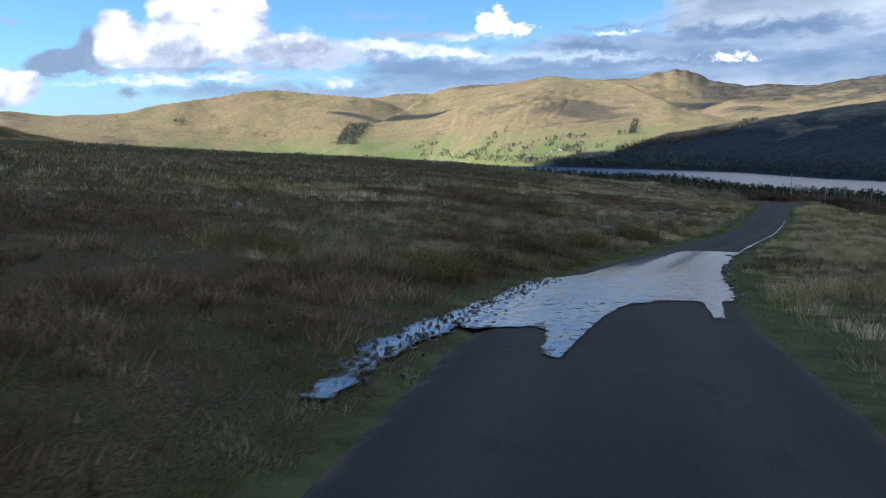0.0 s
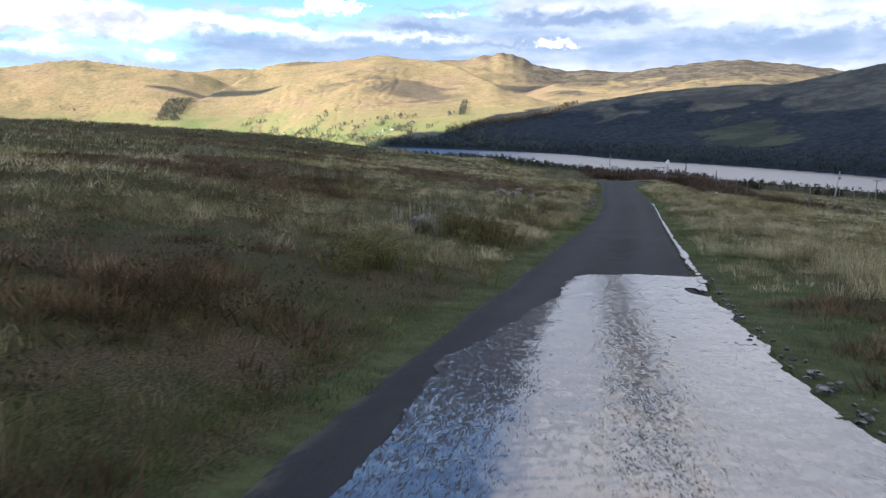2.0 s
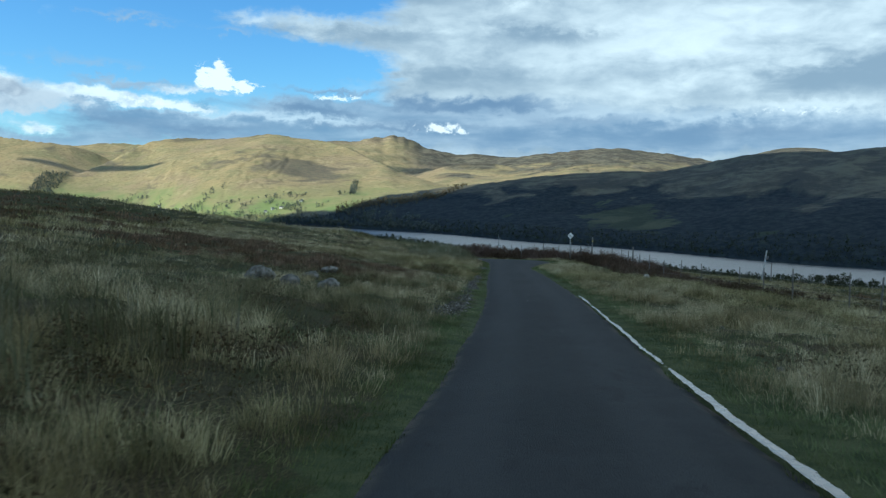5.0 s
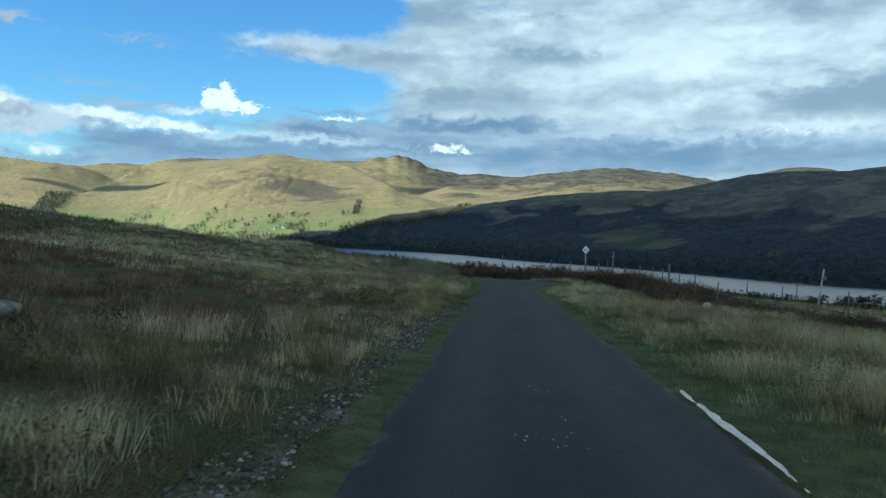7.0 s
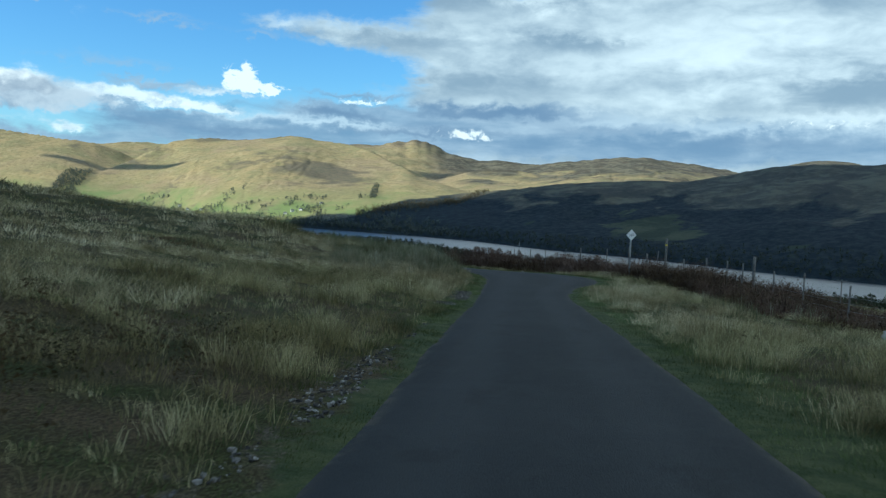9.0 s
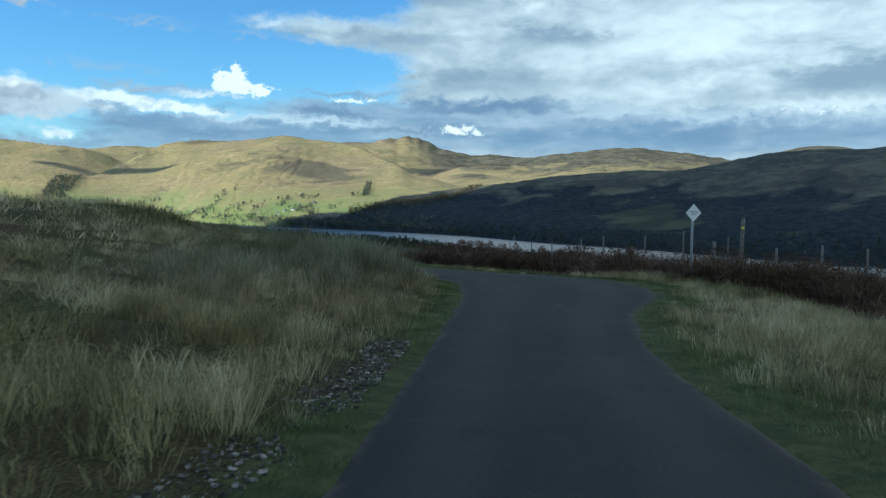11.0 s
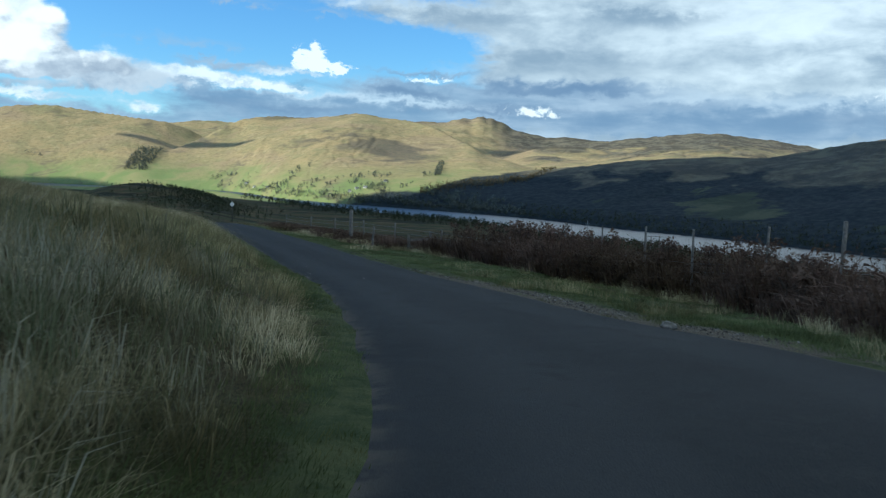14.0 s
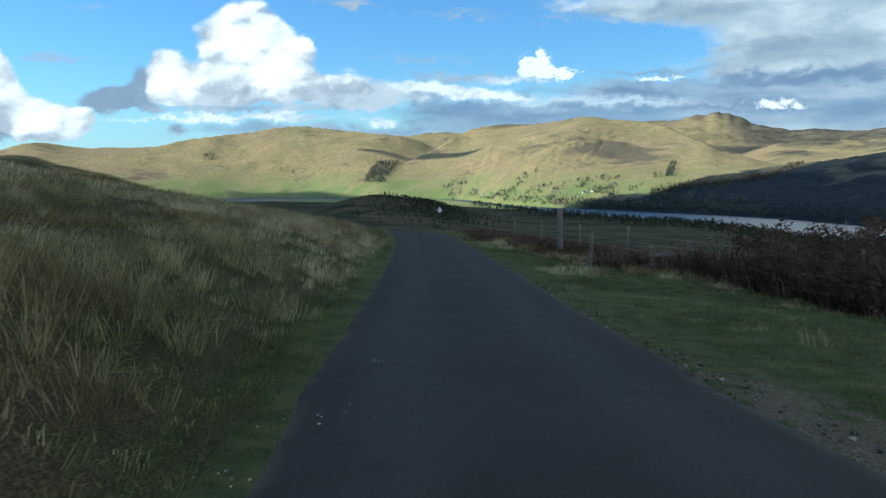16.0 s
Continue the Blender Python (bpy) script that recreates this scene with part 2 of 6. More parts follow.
def grid_faces(rows, cols):
    i = np.arange(rows - 1)[:, None] * cols + np.arange(cols - 1)[None]
    return np.stack([i, i + 1, i + 1 + cols, i + cols], -1).reshape(-1, 4)


def part(name, bm, mat, parent=None, label="", smooth=False):
    """Links a bmesh as one mesh object, under parent if given."""
    me = bpy.data.meshes.new(name)
    bm.to_mesh(me)
    bm.free()
    me.materials.append(mat)
    if smooth:
        me.polygons.foreach_set("use_smooth", np.full(len(me.polygons), True))
    ob = new(name, me)
    ob.parent = parent
    return tagged(ob, label)


class Field:
    """Smooth value noise on a lattice, for arrays."""

    def __init__(self, seed, n=256):
        self.v, self.n = np.random.RandomState(seed).rand(n, n) * 2 - 1, n

    def __call__(self, x, y, size, octaves=3, gain=0.5):
        out, amp, norm = 0.0, 1.0, 0.0
        for o in range(octaves):
            u, w = np.asarray(x) / size + 37.3 * o, np.asarray(y) / size + 11.7 * o
            i, j = np.floor(u).astype(int), np.floor(w).astype(int)
            a, b = u - i, w - j
            a, b = a * a * a * (a * (6 * a - 15) + 10), b * b * b * (b * (6 * b - 15) + 10)
            n, v = self.n, self.v
            i0, j0, i1, j1 = i % n, j % n, (i + 1) % n, (j + 1) % n
            out = out + amp * ((v[i0, j0] * (1 - a) + v[i1, j0] * a) * (1 - b) + (v[i0, j1] * (1 - a) + v[i1, j1] * a) * b)
            norm += amp
            amp, size = amp * gain, size / 2.03
        return out / norm


F1, F2, F3 = Field(3), Field(8), Field(21)
rng = np.random.RandomState(5)


def sstep(v, a, b):
    t = np.clip((np.asarray(v, float) - a) / (b - a), 0, 1)
    return t * t * (3 - 2 * t)


def curve(x, pts):
    """Smooth curve through (x, y) pairs: a cubic with finite-difference slopes; straight beyond its ends."""
    p = np.array(pts, float)
    X, Y = p[:, 0], p[:, 1]
    s = np.gradient(Y, X)
    x = np.asarray(x, float)
    i = np.clip(np.searchsorted(X, x) - 1, 0, len(X) - 2)
    h = X[i + 1] - X[i]
    t = np.clip((x - X[i]) / h, 0, 1)
    y = (2 * t**3 - 3 * t**2 + 1) * Y[i] + (t**3 - 2 * t**2 + t) * h * s[i] + (3 * t**2 - 2 * t**3) * Y[i + 1] + (t**3 - t**2) * h * s[i + 1]
    return y + np.where(x < X[0], (x - X[0]) * s[0], 0) + np.where(x > X[-1], (x - X[-1]) * s[-1], 0)


# ------------------------------------------------------------------ lie of the land
LEFT = [(-45, 5.0), (-20, 1.1), (0, -1.38), (8, -2.15), (16, -2.35), (20, -1.95), (28, -0.6), (36, 0.72), (44, 2.05), (55, 3.78), (68, 5.35), (77, 6.47), (87, 7.72), (97, 8.87), (102, 9.3),
        (106, 9.3), (109, 8.9), (113.6, 7.8), (117.2, 6.85), (121.2, 5.25), (127, 3.05), (137, -0.85), (149, -5.7), (163, -11.9), (177, -18.3), (190, -25.5), (230, -50)]
RIGHT = [(-45, 8.0), (-20, 4.1), (0, 1.7), (6, 1.17), (12, 0.87), (17.4, 0.91), (24, 1.55), (31, 2.6), (37.5, 3.71), (44, 4.78), (54.2, 6.4), (63.6, 7.76), (77.5, 9.6), (87, 10.72), (91.5, 11.3),
         (94, 11.9), (96.5, 12.55), (98.3, 13.4), (100.4, 14.2), (103.6, 14.85), (107.6, 14.75), (110.7, 13.6), (113.5, 12.1), (117.4, 10.6), (122.6, 8.3), (128.4, 6.0), (136.3, 3.0), (146, -0.9), (158, -5.8), (168, -10.1), (179.4, -15.2), (190, -21), (230, -45.5)]
ROAD_Z = [(-45.0, 3.20), (-20.0, 1.06), (0.0, -1.30), (7.7, -2.24), (15.0, -3.16), (22.3, -4.10), (29.4, -4.89), (36.8, -5.75), (44.4, -6.61), (51.8, -7.30), (58.9, -7.90), (66.0, -8.54), (73.6, -9.21), (81.1, -9.88), (88.2, -10.53), (95.2, -11.10), (102.1, -11.58), (109.4, -12.15), (115.9, -12.73), (130.0, -13.78), (150.0, -15.13), (162.0, -15.95), (172.0, -16.7), (185.0, -17.9), (200.0, -19.6), (260.0, -30.0)]


def road_l(y):
    return curve(y, LEFT)


def road_r(y):
    return curve(y, RIGHT)


def road_z(y):
    return curve(y, ROAD_Z)


BANK_L = [(0, 0), (0.6, 0.03), (2, 0.26), (5, 0.68), (11, 1.5), (24, 3.0), (44, 5.1), (59, 6.35), (79, 7.8), (130, 10.6), (220, 13), (400, 13)]
BANK_R = [(0, 0), (1, -0.03), (3, -0.14), (7, -0.52), (13, -1.22), (20, -1.9), (28, -2.5), (38, -3.2), (60, -5.3), (100, -9.5), (200, -19), (400, -36)]


def moor(x, y):
    """Height of the near ground."""
    x, y = np.asarray(x, float), np.asarray(y, float)
    yy = np.clip(y, -60, 260)
    z = road_z(yy) - 0.085 * (y - yy)
    dl, dr = road_l(yy) - x, x - road_r(yy)
    z = z + np.where(dl > 0, np.interp(dl, *zip(*BANK_L)), 0) + np.where(dr > 0, np.interp(dr, *zip(*BANK_R)), 0)
    off = np.maximum(dl, dr)
    z = z + 0.15 * sstep(off, 0.6, 4) * F1(x, y, 1.7, 3) + 0.30 * sstep(off, 4, 16) * F2(x, y, 9.0, 3) + 0.9 * sstep(off, 25, 70) * F3(x, y, 34, 2)
    # steeper bank and a knoll beside the bend
    bend = sstep(y, 98, 112) * (1 - sstep(y, 142, 165)) * (dl > 0)
    z = z + bend * (0.5 * sstep(dl, 0.4, 2.6) + 0.3 * sstep(dl, 4, 14) + 0.4 * sstep(dl, 14, 34))
    z = z + 0.45 * np.exp(-(((x + 2.8) / 2.6) ** 2 + ((y - 112.5) / 3.2) ** 2))
    return z - 0.06 * sstep(-off, 0.0, 0.25)


# polar plan of the valley about this point: bearing (degrees to the left) and distance
OX, OY = 6.0, 60.0
LOCH_Z = -150.0
FAR_SHORE = [(-80, 1500), (-33, 1460), (-28, 1480), (-20, 1590), (-15, 1680), (-9, 1790), (-3, 1990), (1, 2100), (4.5, 2190), (8, 2300), (11, 2400), (14.6, 2620), (17, 2900), (24, 3150), (30, 3480), (40, 3500), (80, 3500)]
NEAR_SHORE = [(-80, 1150), (-33, 1200), (-12.7, 1440), (-4, 1600), (0.8, 1830), (8, 2060), (14, 2420), (16, 2640), (18, 2900), (24, 3140), (29, 3200), (33, 3180), (37, 3480), (80, 3500)]
CREST_A = [(-80, -1), (-14, 0.0), (-11, 0.9), (-9, 1.4), (-7.6, 1.45), (-5.7, 1.6), (-4.6, 1.5), (-3.9, 1.55), (-2.7, 1.80), (-1.75, 2.05), (-1.15, 2.42), (-0.75, 2.56), (-0.45, 2.72), (0.0, 2.76), (0.35, 2.92), (0.7, 2.9), (1.0, 2.76), (1.7, 2.76), (2.6, 2.58), (4.7, 2.48), (6.7, 2.3), (9.2, 2.0), (13, 1.8), (16, 1.75), (18, 1.88), (19.8, 1.95), (21.4, 1.8), (24, 1.5),
           (28.3, 1.6), (33, 1.5), (36.5, 1.4), (38.5, 1.32), (40.5, 1.3), (41.5, 1.38), (42.9, 1.36), (44.2, 1.55), (45.5, 1.74), (46.6, 1.6), (47.7, 1.25), (52, 1.6), (60, 2.2), (80, 3)]
CREST_B = [(-80, 0), (-34, 1.2), (-30.5, 1.5), (-28.6, 2.0), (-27.2, 2.1), (-25.9, 1.98), (-24.6, 1.6), (-23.4, 1.2), (-22.4, 1.15), (-20.5, 1.55), (-17.9, 1.98), (-15.6, 2.18), (-12.9, 1.98), (-9.7, 1.62), (-6.9, 1.2), (-4, 0.4), (2, -1.5), (80, -3)]
CREST_C = [(-80, 3.0), (-45, 2.5), (-32, 2.2), (-29, 2.16), (-26.6, 2.07), (-24.2, 1.86), (-21.7, 1.3), (-18.7, 0.74), (-14.9, 0.4), (-9.7, -0.05), (-4.5, -0.6), (0, -1.1), (3, -1.45), (6.1, -2.1), (10.8, -2.75), (14.6, -3.2), (20, -3.6), (80, -4)]
CREST_E = [(-80, -3), (-13, -0.6), (-10.5, 0.1), (-8.5, 0.75), (-6.5, 1.12), (-5, 1.2), (-3.4, 0.9), (-1.5, 0.35), (1, -0.4), (4, -1.2), (10, -3), (80, -3)]
CREST_F = [(-80, -3), (-4, -0.9), (-1.2, 0.0), (0.1, 0.35), (0.8, 0.85), (2.0, 1.42), (3.8, 2.1), (5.3, 2.38), (6.8, 2.52), (9.0, 2.8), (11, 2.6), (13.5, 2.38), (16.2, 2.27), (17.2, 2.05), (18, 1.72), (19, 1.15), (20.2, 0.55), (21.4, 0.0), (23, -0.9), (26, -2.2), (80, -3)]
CREST_G = [(-80, -3), (15, -2.2), (18, -0.2), (19.8, 1.0), (21.4, 1.68), (23.5, 2.0), (25.1, 2.2), (28.3, 2.46), (32.3, 2.32), (35, 2.0), (38.2, 1.3), (40, 0.55), (43, -0.6), (50, -2), (80, -2.5)]
SPUR_F = [(-80, 2600), (-2, 2900), (0.2, 3000), (2, 3180), (4, 3400), (6.5, 3580), (9, 3650), (18, 3650), (22, 3500), (80, 3500)]
EYE_Z = -6.0


def far_land(b, r):
    """Height of the country beyond the moor; b: bearing in degrees to the left of +y, r: distance from the point (OX, OY)."""
    fs, ns = curve(b, FAR_SHORE), curve(b, NEAR_SHORE)
    wx, wy = r * np.sin(np.radians(b)), r * np.cos(np.radians(b))
    t = np.clip((r - fs) / 1e3, 0, None)
    ax, ay = wx + 260 * F1(wx, wy, 1100, 2), wy * 0.95 + 260 * F3(wx, wy, 900, 2)
    fold = 1.25 * F2(ax, ay, 620, 3, 0.45) - 0.22 * np.exp(-((F1(ax + 0.5 * ay, ay, 760, 2) / 0.09) ** 2))
    rough = F3(wx, wy, 260, 4)
    # burns cut down the slopes
    g1 = np.exp(-((F1(b * 0.55 + r * 0.0034, r * 0.0022 - b * 0.18, 1.0, 3) / 0.05) ** 2))
    g2 = np.exp(-((F2(b * 0.45 - r * 0.0040, r * 0.0020 + 7 + b * 0.12, 1.0, 3) / 0.045) ** 2))
    burn = (g1 + 0.8 * g2) * sstep(F3(wx, wy, 520, 2), -0.25, 0.3)
    fine_fold = -np.abs(F3(ax * 1.2 + 0.3 * ay, ay * 0.8, 240, 3))

    drift = F2(wx, wy, 420, 3)

    def ridge(crest, dist, power, back, even=True):
        s = (r - fs) / np.maximum(dist - fs, 50)
        b_ = b + 0.7 * drift * np.clip(1 - s, 0, 0.6)
        deg = curve(b_, crest)
        if even:
            # the lower slopes run smoother than the crest
            broad = sum(curve(b_ + o, crest) for o in (-6, -4, -2, 0, 2, 4, 6)) / 7
            deg = broad + (deg - broad) * np.clip(s, 0, 1) ** 8
        top = dist * np.tan(np.radians(deg)) + EYE_Z
        up = LOCH_Z + 2 + (top - LOCH_Z) * np.clip(s, 0, 1) ** power
        return np.where(s <= 1, up, top - back * (r - dist)) + np.clip(s, 0, 1) * np.clip(1.15 - s, 0, 1) * 4.0 * (fold * 21 + fine_fold * 5 + rough * 5 - burn * 4) * np.clip((top - LOCH_Z) / 260, 0.15, 1)

    a = ridge(CREST_A, 4350 + 120 * F1(b, 0 * b, 5.0, 2), np.interp(b, [-12, -8, -4, -0.5, 2, 6], [1.0, 1.5, 1.8, 1.5, 1.1, 0.86]), 0.25)
    bb = ridge(CREST_B, 4250, 0.95, 0.3, False)
    cc = ridge(CREST_C, fs + np.interp(b, [-33, -22, -5, 6, 14], [950, 900, 620, 380, 150]), 0.8, 0.12, False)
    e = ridge(CREST_E, 3450, 0.8, 0.35)
    f = ridge(CREST_F, curve(b, SPUR_F) + 60 * F2(b, 0 * b, 3.0, 2), 0.8, 0.4)
    gg = ridge(CREST_G, np.interp(b, [22, 30, 40], [3880, 4180, 4260]) + 60 * F3(b, 0 * b, 3.0, 2), 0.85, 0.4)
    k = 7.0
    z = np.maximum(np.maximum(np.maximum(a, bb), np.maximum(cc, e)), np.maximum(f, gg))
    z = z + k * np.log(sum(np.exp(np.clip((v - z) / k, -40, 0)) for v in (a, bb, cc, e, f, gg))) * np.clip(t * 2, 0, 1)
    # crags on the tops
    z = z + np.where(cc >= z - 1, 1, 0) * (5 * F1(wx, wy, 150, 4) + 3 * F2(wx, wy, 60, 2)) * np.clip(t * 3, 0, 1)
    craggy = sstep(b, -26, -22) * (1 - sstep(b, 3.2, 4.4)) * sstep(r, 3500, 3900)
    z = z + craggy * (9 * np.abs(F1(wx, wy, 130, 3)) + 6 * F2(wx, wy, 45, 3)) - craggy * 2
    z = z + 2.2 * rough * np.clip(t, 0, 1)
    return np.where(r < fs, LOCH_Z - 4 * sstep(fs - r, 0, 60), z)


def near_land(b, r):
    """Ground from the moor down to the near shore."""
    ns = curve(b, NEAR_SHORE)
    s, c = -np.sin(np.radians(b)), np.cos(np.radians(b))
    x, y = OX + r * s, OY + r * c
    near = moor(x, y)
    r0 = 260.0
    z0 = moor(OX + r0 * s, OY + r0 * c)
    k = np.clip((r - r0) / np.maximum(ns - r0, 1), 0, 1.0)
    slope = LOCH_Z + (np.minimum(z0, -8) - LOCH_Z) * (1 - k) ** (1.75 + 0.75 * sstep(b, 3, 14))
    slope = slope + 5 * F2(x, y, 130, 3) * sstep(r, 280, 500) * (1 - k)
    # wooded knoll
    slope = slope + (46 + 14 * F1(x, y, 160, 3)) * np.exp(-(np.abs((b - 22.6) / 4.8) ** 3 + ((r - 1900) / 380) ** 2))
    w = sstep(r, r0 - 60, r0 + 120)
    return near * (1 - w) + slope * w


def land(b, r):
    ns, fs = curve(b, NEAR_SHORE), curve(b, FAR_SHORE)
    z = np.where(r < ns, near_land(b, np.minimum(r, ns)), np.where(r < fs, LOCH_Z - 5, far_land(b, np.maximum(r, fs))))
    behind = sstep(np.abs(b), 70, 95)
    return z * (1 - behind) + behind * np.where(r < 300, near_land(b, np.minimum(r, ns)), -8 + 60 * sstep(r, 300, 4000))


# ------------------------------------------------------------------ materials
def mat_ground():
    mt, g = material("moor_ground")
    p = g.node("ShaderNodeTexCoord").outputs["Object"]
    big, mid, fine = g.noise(p, 0.09, 4, 0.6), g.noise(p, 0.7, 5, 0.6), g.noise(p, 9, 5, 0.65)
    c = g.mix(g.ramp(big, 0.38, 0.62), (0.060, 0.061, 0.034), (0.084, 0.066, 0.043))
    c = g.mix(g.ramp(mid, 0.4, 0.7), c, (0.045, 0.056, 0.02))
    turf = g.noise(p, 45, 4, 0.7)
    c = g.mix(times2(g, g.ramp(fine, 0.5, 0.75), 0.4), c, (0.11, 0.10, 0.05))
    c = g.mix(g.ramp(turf, 0.42, 0.62), g.mix(1.0, c, (0.45, 0.45, 0.42), "MULTIPLY"), g.mix(1.0, c, (1.5, 1.5, 1.35), "MULTIPLY"))
    # cropped turf beside the road
    near = g.node("ShaderNodeAttribute", attribute_name="turf").outputs["Fac"]
    lawn = g.mix(g.ramp(g.noise(p, 3.0, 5, 0.65), 0.36, 0.64), (0.036, 0.055, 0.022), (0.078, 0.094, 0.042))
    lawn = g.mix(times2(g, g.ramp(g.noise(p, 60, 3, 0.7), 0.5, 0.7), 0.5), lawn, (0.14, 0.15, 0.075))
    c = g.mix(g.ramp(g.m("ADD", near, g.m("MULTIPLY", g.m("SUBTRACT", g.noise(p, 2.0, 5, 0.65), 0.5), 1.8)), 0.35, 0.7), c, lawn)
    # bare gritty soil where wheels leave the road
    worn = g.node("ShaderNodeAttribute", attribute_name="grit").outputs["Fac"]
    soil = g.mix(g.ramp(turf, 0.4, 0.62), (0.075, 0.066, 0.052), (0.17, 0.155, 0.125))
    c = g.mix(g.ramp(g.m("ADD", worn, g.m("MULTIPLY", g.m("SUBTRACT", g.noise(p, 2.6, 5, 0.7), 0.5), 2.2)), 0.4, 0.75), c, soil)
    g.surface(c, 0.95, g.bump(g.m("ADD", fine, g.m("MULTIPLY", turf, 0.5)), 0.9, 0.06), spec=0.1)
    return mt


def times2(g, a, k):
    return g.m("MULTIPLY", a, k)


def mat_hills():
    """Far country: grassy hills with bracken and heather, green fields along the shore, dark woods on the far bank."""
    mt, g = material("hill_country")
    p = g.node("ShaderNodeTexCoord").outputs["Object"]
    x, y, z = g.split(p)
    x, y = g.m("SUBTRACT", x, OX), g.m("SUBTRACT", y, OY)
    b = g.m("MULTIPLY", g.m("ARCTAN2", g.m("MULTIPLY", x, -1.0), y), 57.2958)
    up = g.m("SUBTRACT", z, LOCH_Z)
    big, mid, fine = g.noise(p, 0.0022, 6, 0.6, 0.5), g.noise(p, 0.009, 6, 0.62, 0.4), g.noise(p, 0.06, 5, 0.65)
    lie = g.scaled(p, (1.0, 1.0, 3.2))
    streak, band = g.noise(lie, 0.011, 6, 0.62, 0.8), g.noise(lie, 0.0036, 7, 0.6, 0.9)
    gold = g.mix(g.ramp(mid, 0.35, 0.66), (0.385, 0.295, 0.155), (0.27, 0.24, 0.125))
    gold = g.mix(g.ramp(big, 0.48, 0.62), gold, (0.325, 0.25, 0.15))
    gold = g.mix(times2(g, g.ramp(g.noise(lie, 0.020, 6, 0.7, 0.5), 0.52, 0.66), 0.6), gold, (0.44, 0.36, 0.20))
    gold = g.mix(times2(g, g.ramp(fine, 0.46, 0.64), 0.45), gold, (0.18, 0.145, 0.08))
    # grazed green towards the shore
    green = g.mix(g.ramp(mid, 0.4, 0.65), (0.20, 0.25, 0.10), (0.29, 0.28, 0.13))
    far = g.mix(g.ramp(g.m("ADD", up, g.m("MULTIPLY", g.m("SUBTRACT", g.m("ADD", g.m("MULTIPLY", mid, 0.5), g.m("MULTIPLY", band, 0.5)), 0.5), 240.0)), 125.0, 25.0), gold, green)
    # heather in belts and patches
    at = g.m("ADD", g.m("POWER", g.m("DIVIDE", g.m("SUBTRACT", b, 7.4), 3.6), 2.0), g.m("POWER", g.m("DIVIDE", g.m("SUBTRACT", g.m("SUBTRACT", up, g.m("MULTIPLY", g.m("SUBTRACT", b, 7.4), 11.0)), 175.0), 34.0), 2.0))
    patch = g.m("MULTIPLY", g.m("EXPONENT", g.m("MULTIPLY", at, -1.0)), 0.26)
    heath = g.ramp(g.m("ADD", g.m("ADD", g.m("MULTIPLY", band, 0.7), g.m("MULTIPLY", streak, 0.3)), patch), 0.54, 0.66)
    far = g.mix(times2(g, heath, 0.82), far, g.mix(g.ramp(fine, 0.4, 0.6), (0.105, 0.095, 0.078), (0.16, 0.138, 0.10)))
    # heathery, stony tops
    top = g.m("ADD", up, g.m("MULTIPLY", g.m("SUBTRACT", band, 0.5), 330.0))
    far = g.mix(times2(g, g.ramp(top, 300.0, 380.0), 0.8), far, g.mix(g.ramp(streak, 0.42, 0.6), (0.10, 0.086, 0.068), (0.21, 0.175, 0.12)))
    stony = times2(g, g.ramp(b, 0.6, -2.2), g.ramp(top, 140.0, 215.0))
    far = g.mix(times2(g, stony, 0.85), far, g.mix(g.ramp(g.m("ADD", g.m("MULTIPLY", streak, 0.65), g.m("MULTIPLY", fine, 0.35)), 0.44, 0.6), (0.05, 0.05, 0.05), (0.165, 0.15, 0.115)))
    # the far bank to the right: forest below, rough moor above
    bank = g.mix(g.ramp(g.m("ADD", g.m("MULTIPLY", g.noise(lie, 0.0085, 6, 0.62, 0.6), 0.65), g.m("MULTIPLY", g.noise(lie, 0.03, 5, 0.65, 0.4), 0.35)), 0.42, 0.6), (0.078, 0.075, 0.064), (0.155, 0.14, 0.098))
    wood_line = g.m("ADD", up, g.m("MULTIPLY", g.m("SUBTRACT", g.noise(p, 0.0045, 5, 0.6, 0.6), 0.5), 190.0))
    forest = g.mix(g.ramp(fine, 0.35, 0.7), (0.022, 0.029, 0.036), (0.043, 0.054, 0.056))
    bank = g.mix(g.ramp(wood_line, 118.0, 96.0), bank, forest)
    clear = g.ramp(g.noise(p, 0.0052, 3, 0.5, 0.3), 0.69, 0.72)
    glade = g.m("ADD", g.m("POWER", g.m("DIVIDE", g.m("ADD", b, 16.2), 2.6), 2.0), g.m("POWER", g.m("DIVIDE", g.m("SUBTRACT", up, 56.0), 26.0), 2.0))
    clear = g.m("MAXIMUM", clear, g.ramp(g.m("ADD", glade, g.m("MULTIPLY", g.m("SUBTRACT", g.noise(lie, 0.007, 5, 0.6, 0.5), 0.5), 9.0)), 1.3, 0.7))
    bank = g.mix(times2(g, clear, g.ramp(up, 20.0, 40.0)), bank, g.mix(g.ramp(mid, 0.4, 0.6), (0.05, 0.06, 0.042), (0.09, 0.096, 0.062)))
    rr = g.m("SQRT", g.m("ADD", g.m("MULTIPLY", x, x), g.m("MULTIPLY", y, y)))
    edge = g.m("ADD", 2345.0, g.m("ADD", g.m("MULTIPLY", g.m("MAXIMUM", g.m("SUBTRACT", 4.0, b), 0.0), 38.0), g.m("MULTIPLY", g.m("SUBTRACT", mid, 0.5), 200.0)))
    right = times2(g, g.ramp(g.m("SUBTRACT", rr, edge), 25.0, -25.0), g.ramp(b, 13.5, 10.5))
    far = g.mix(right, far, bank)
    # the near side: rough grazing, rushes and dark plantations
    near = g.mix(g.ramp(g.noise(p, 0.012, 5, 0.62, 0.3), 0.38, 0.6), (0.08, 0.07, 0.036), (0.046, 0.055, 0.025))
    near = g.mix(g.ramp(g.noise(p, 0.05, 4, 0.6), 0.45, 0.7), near, (0.10, 0.066, 0.04))
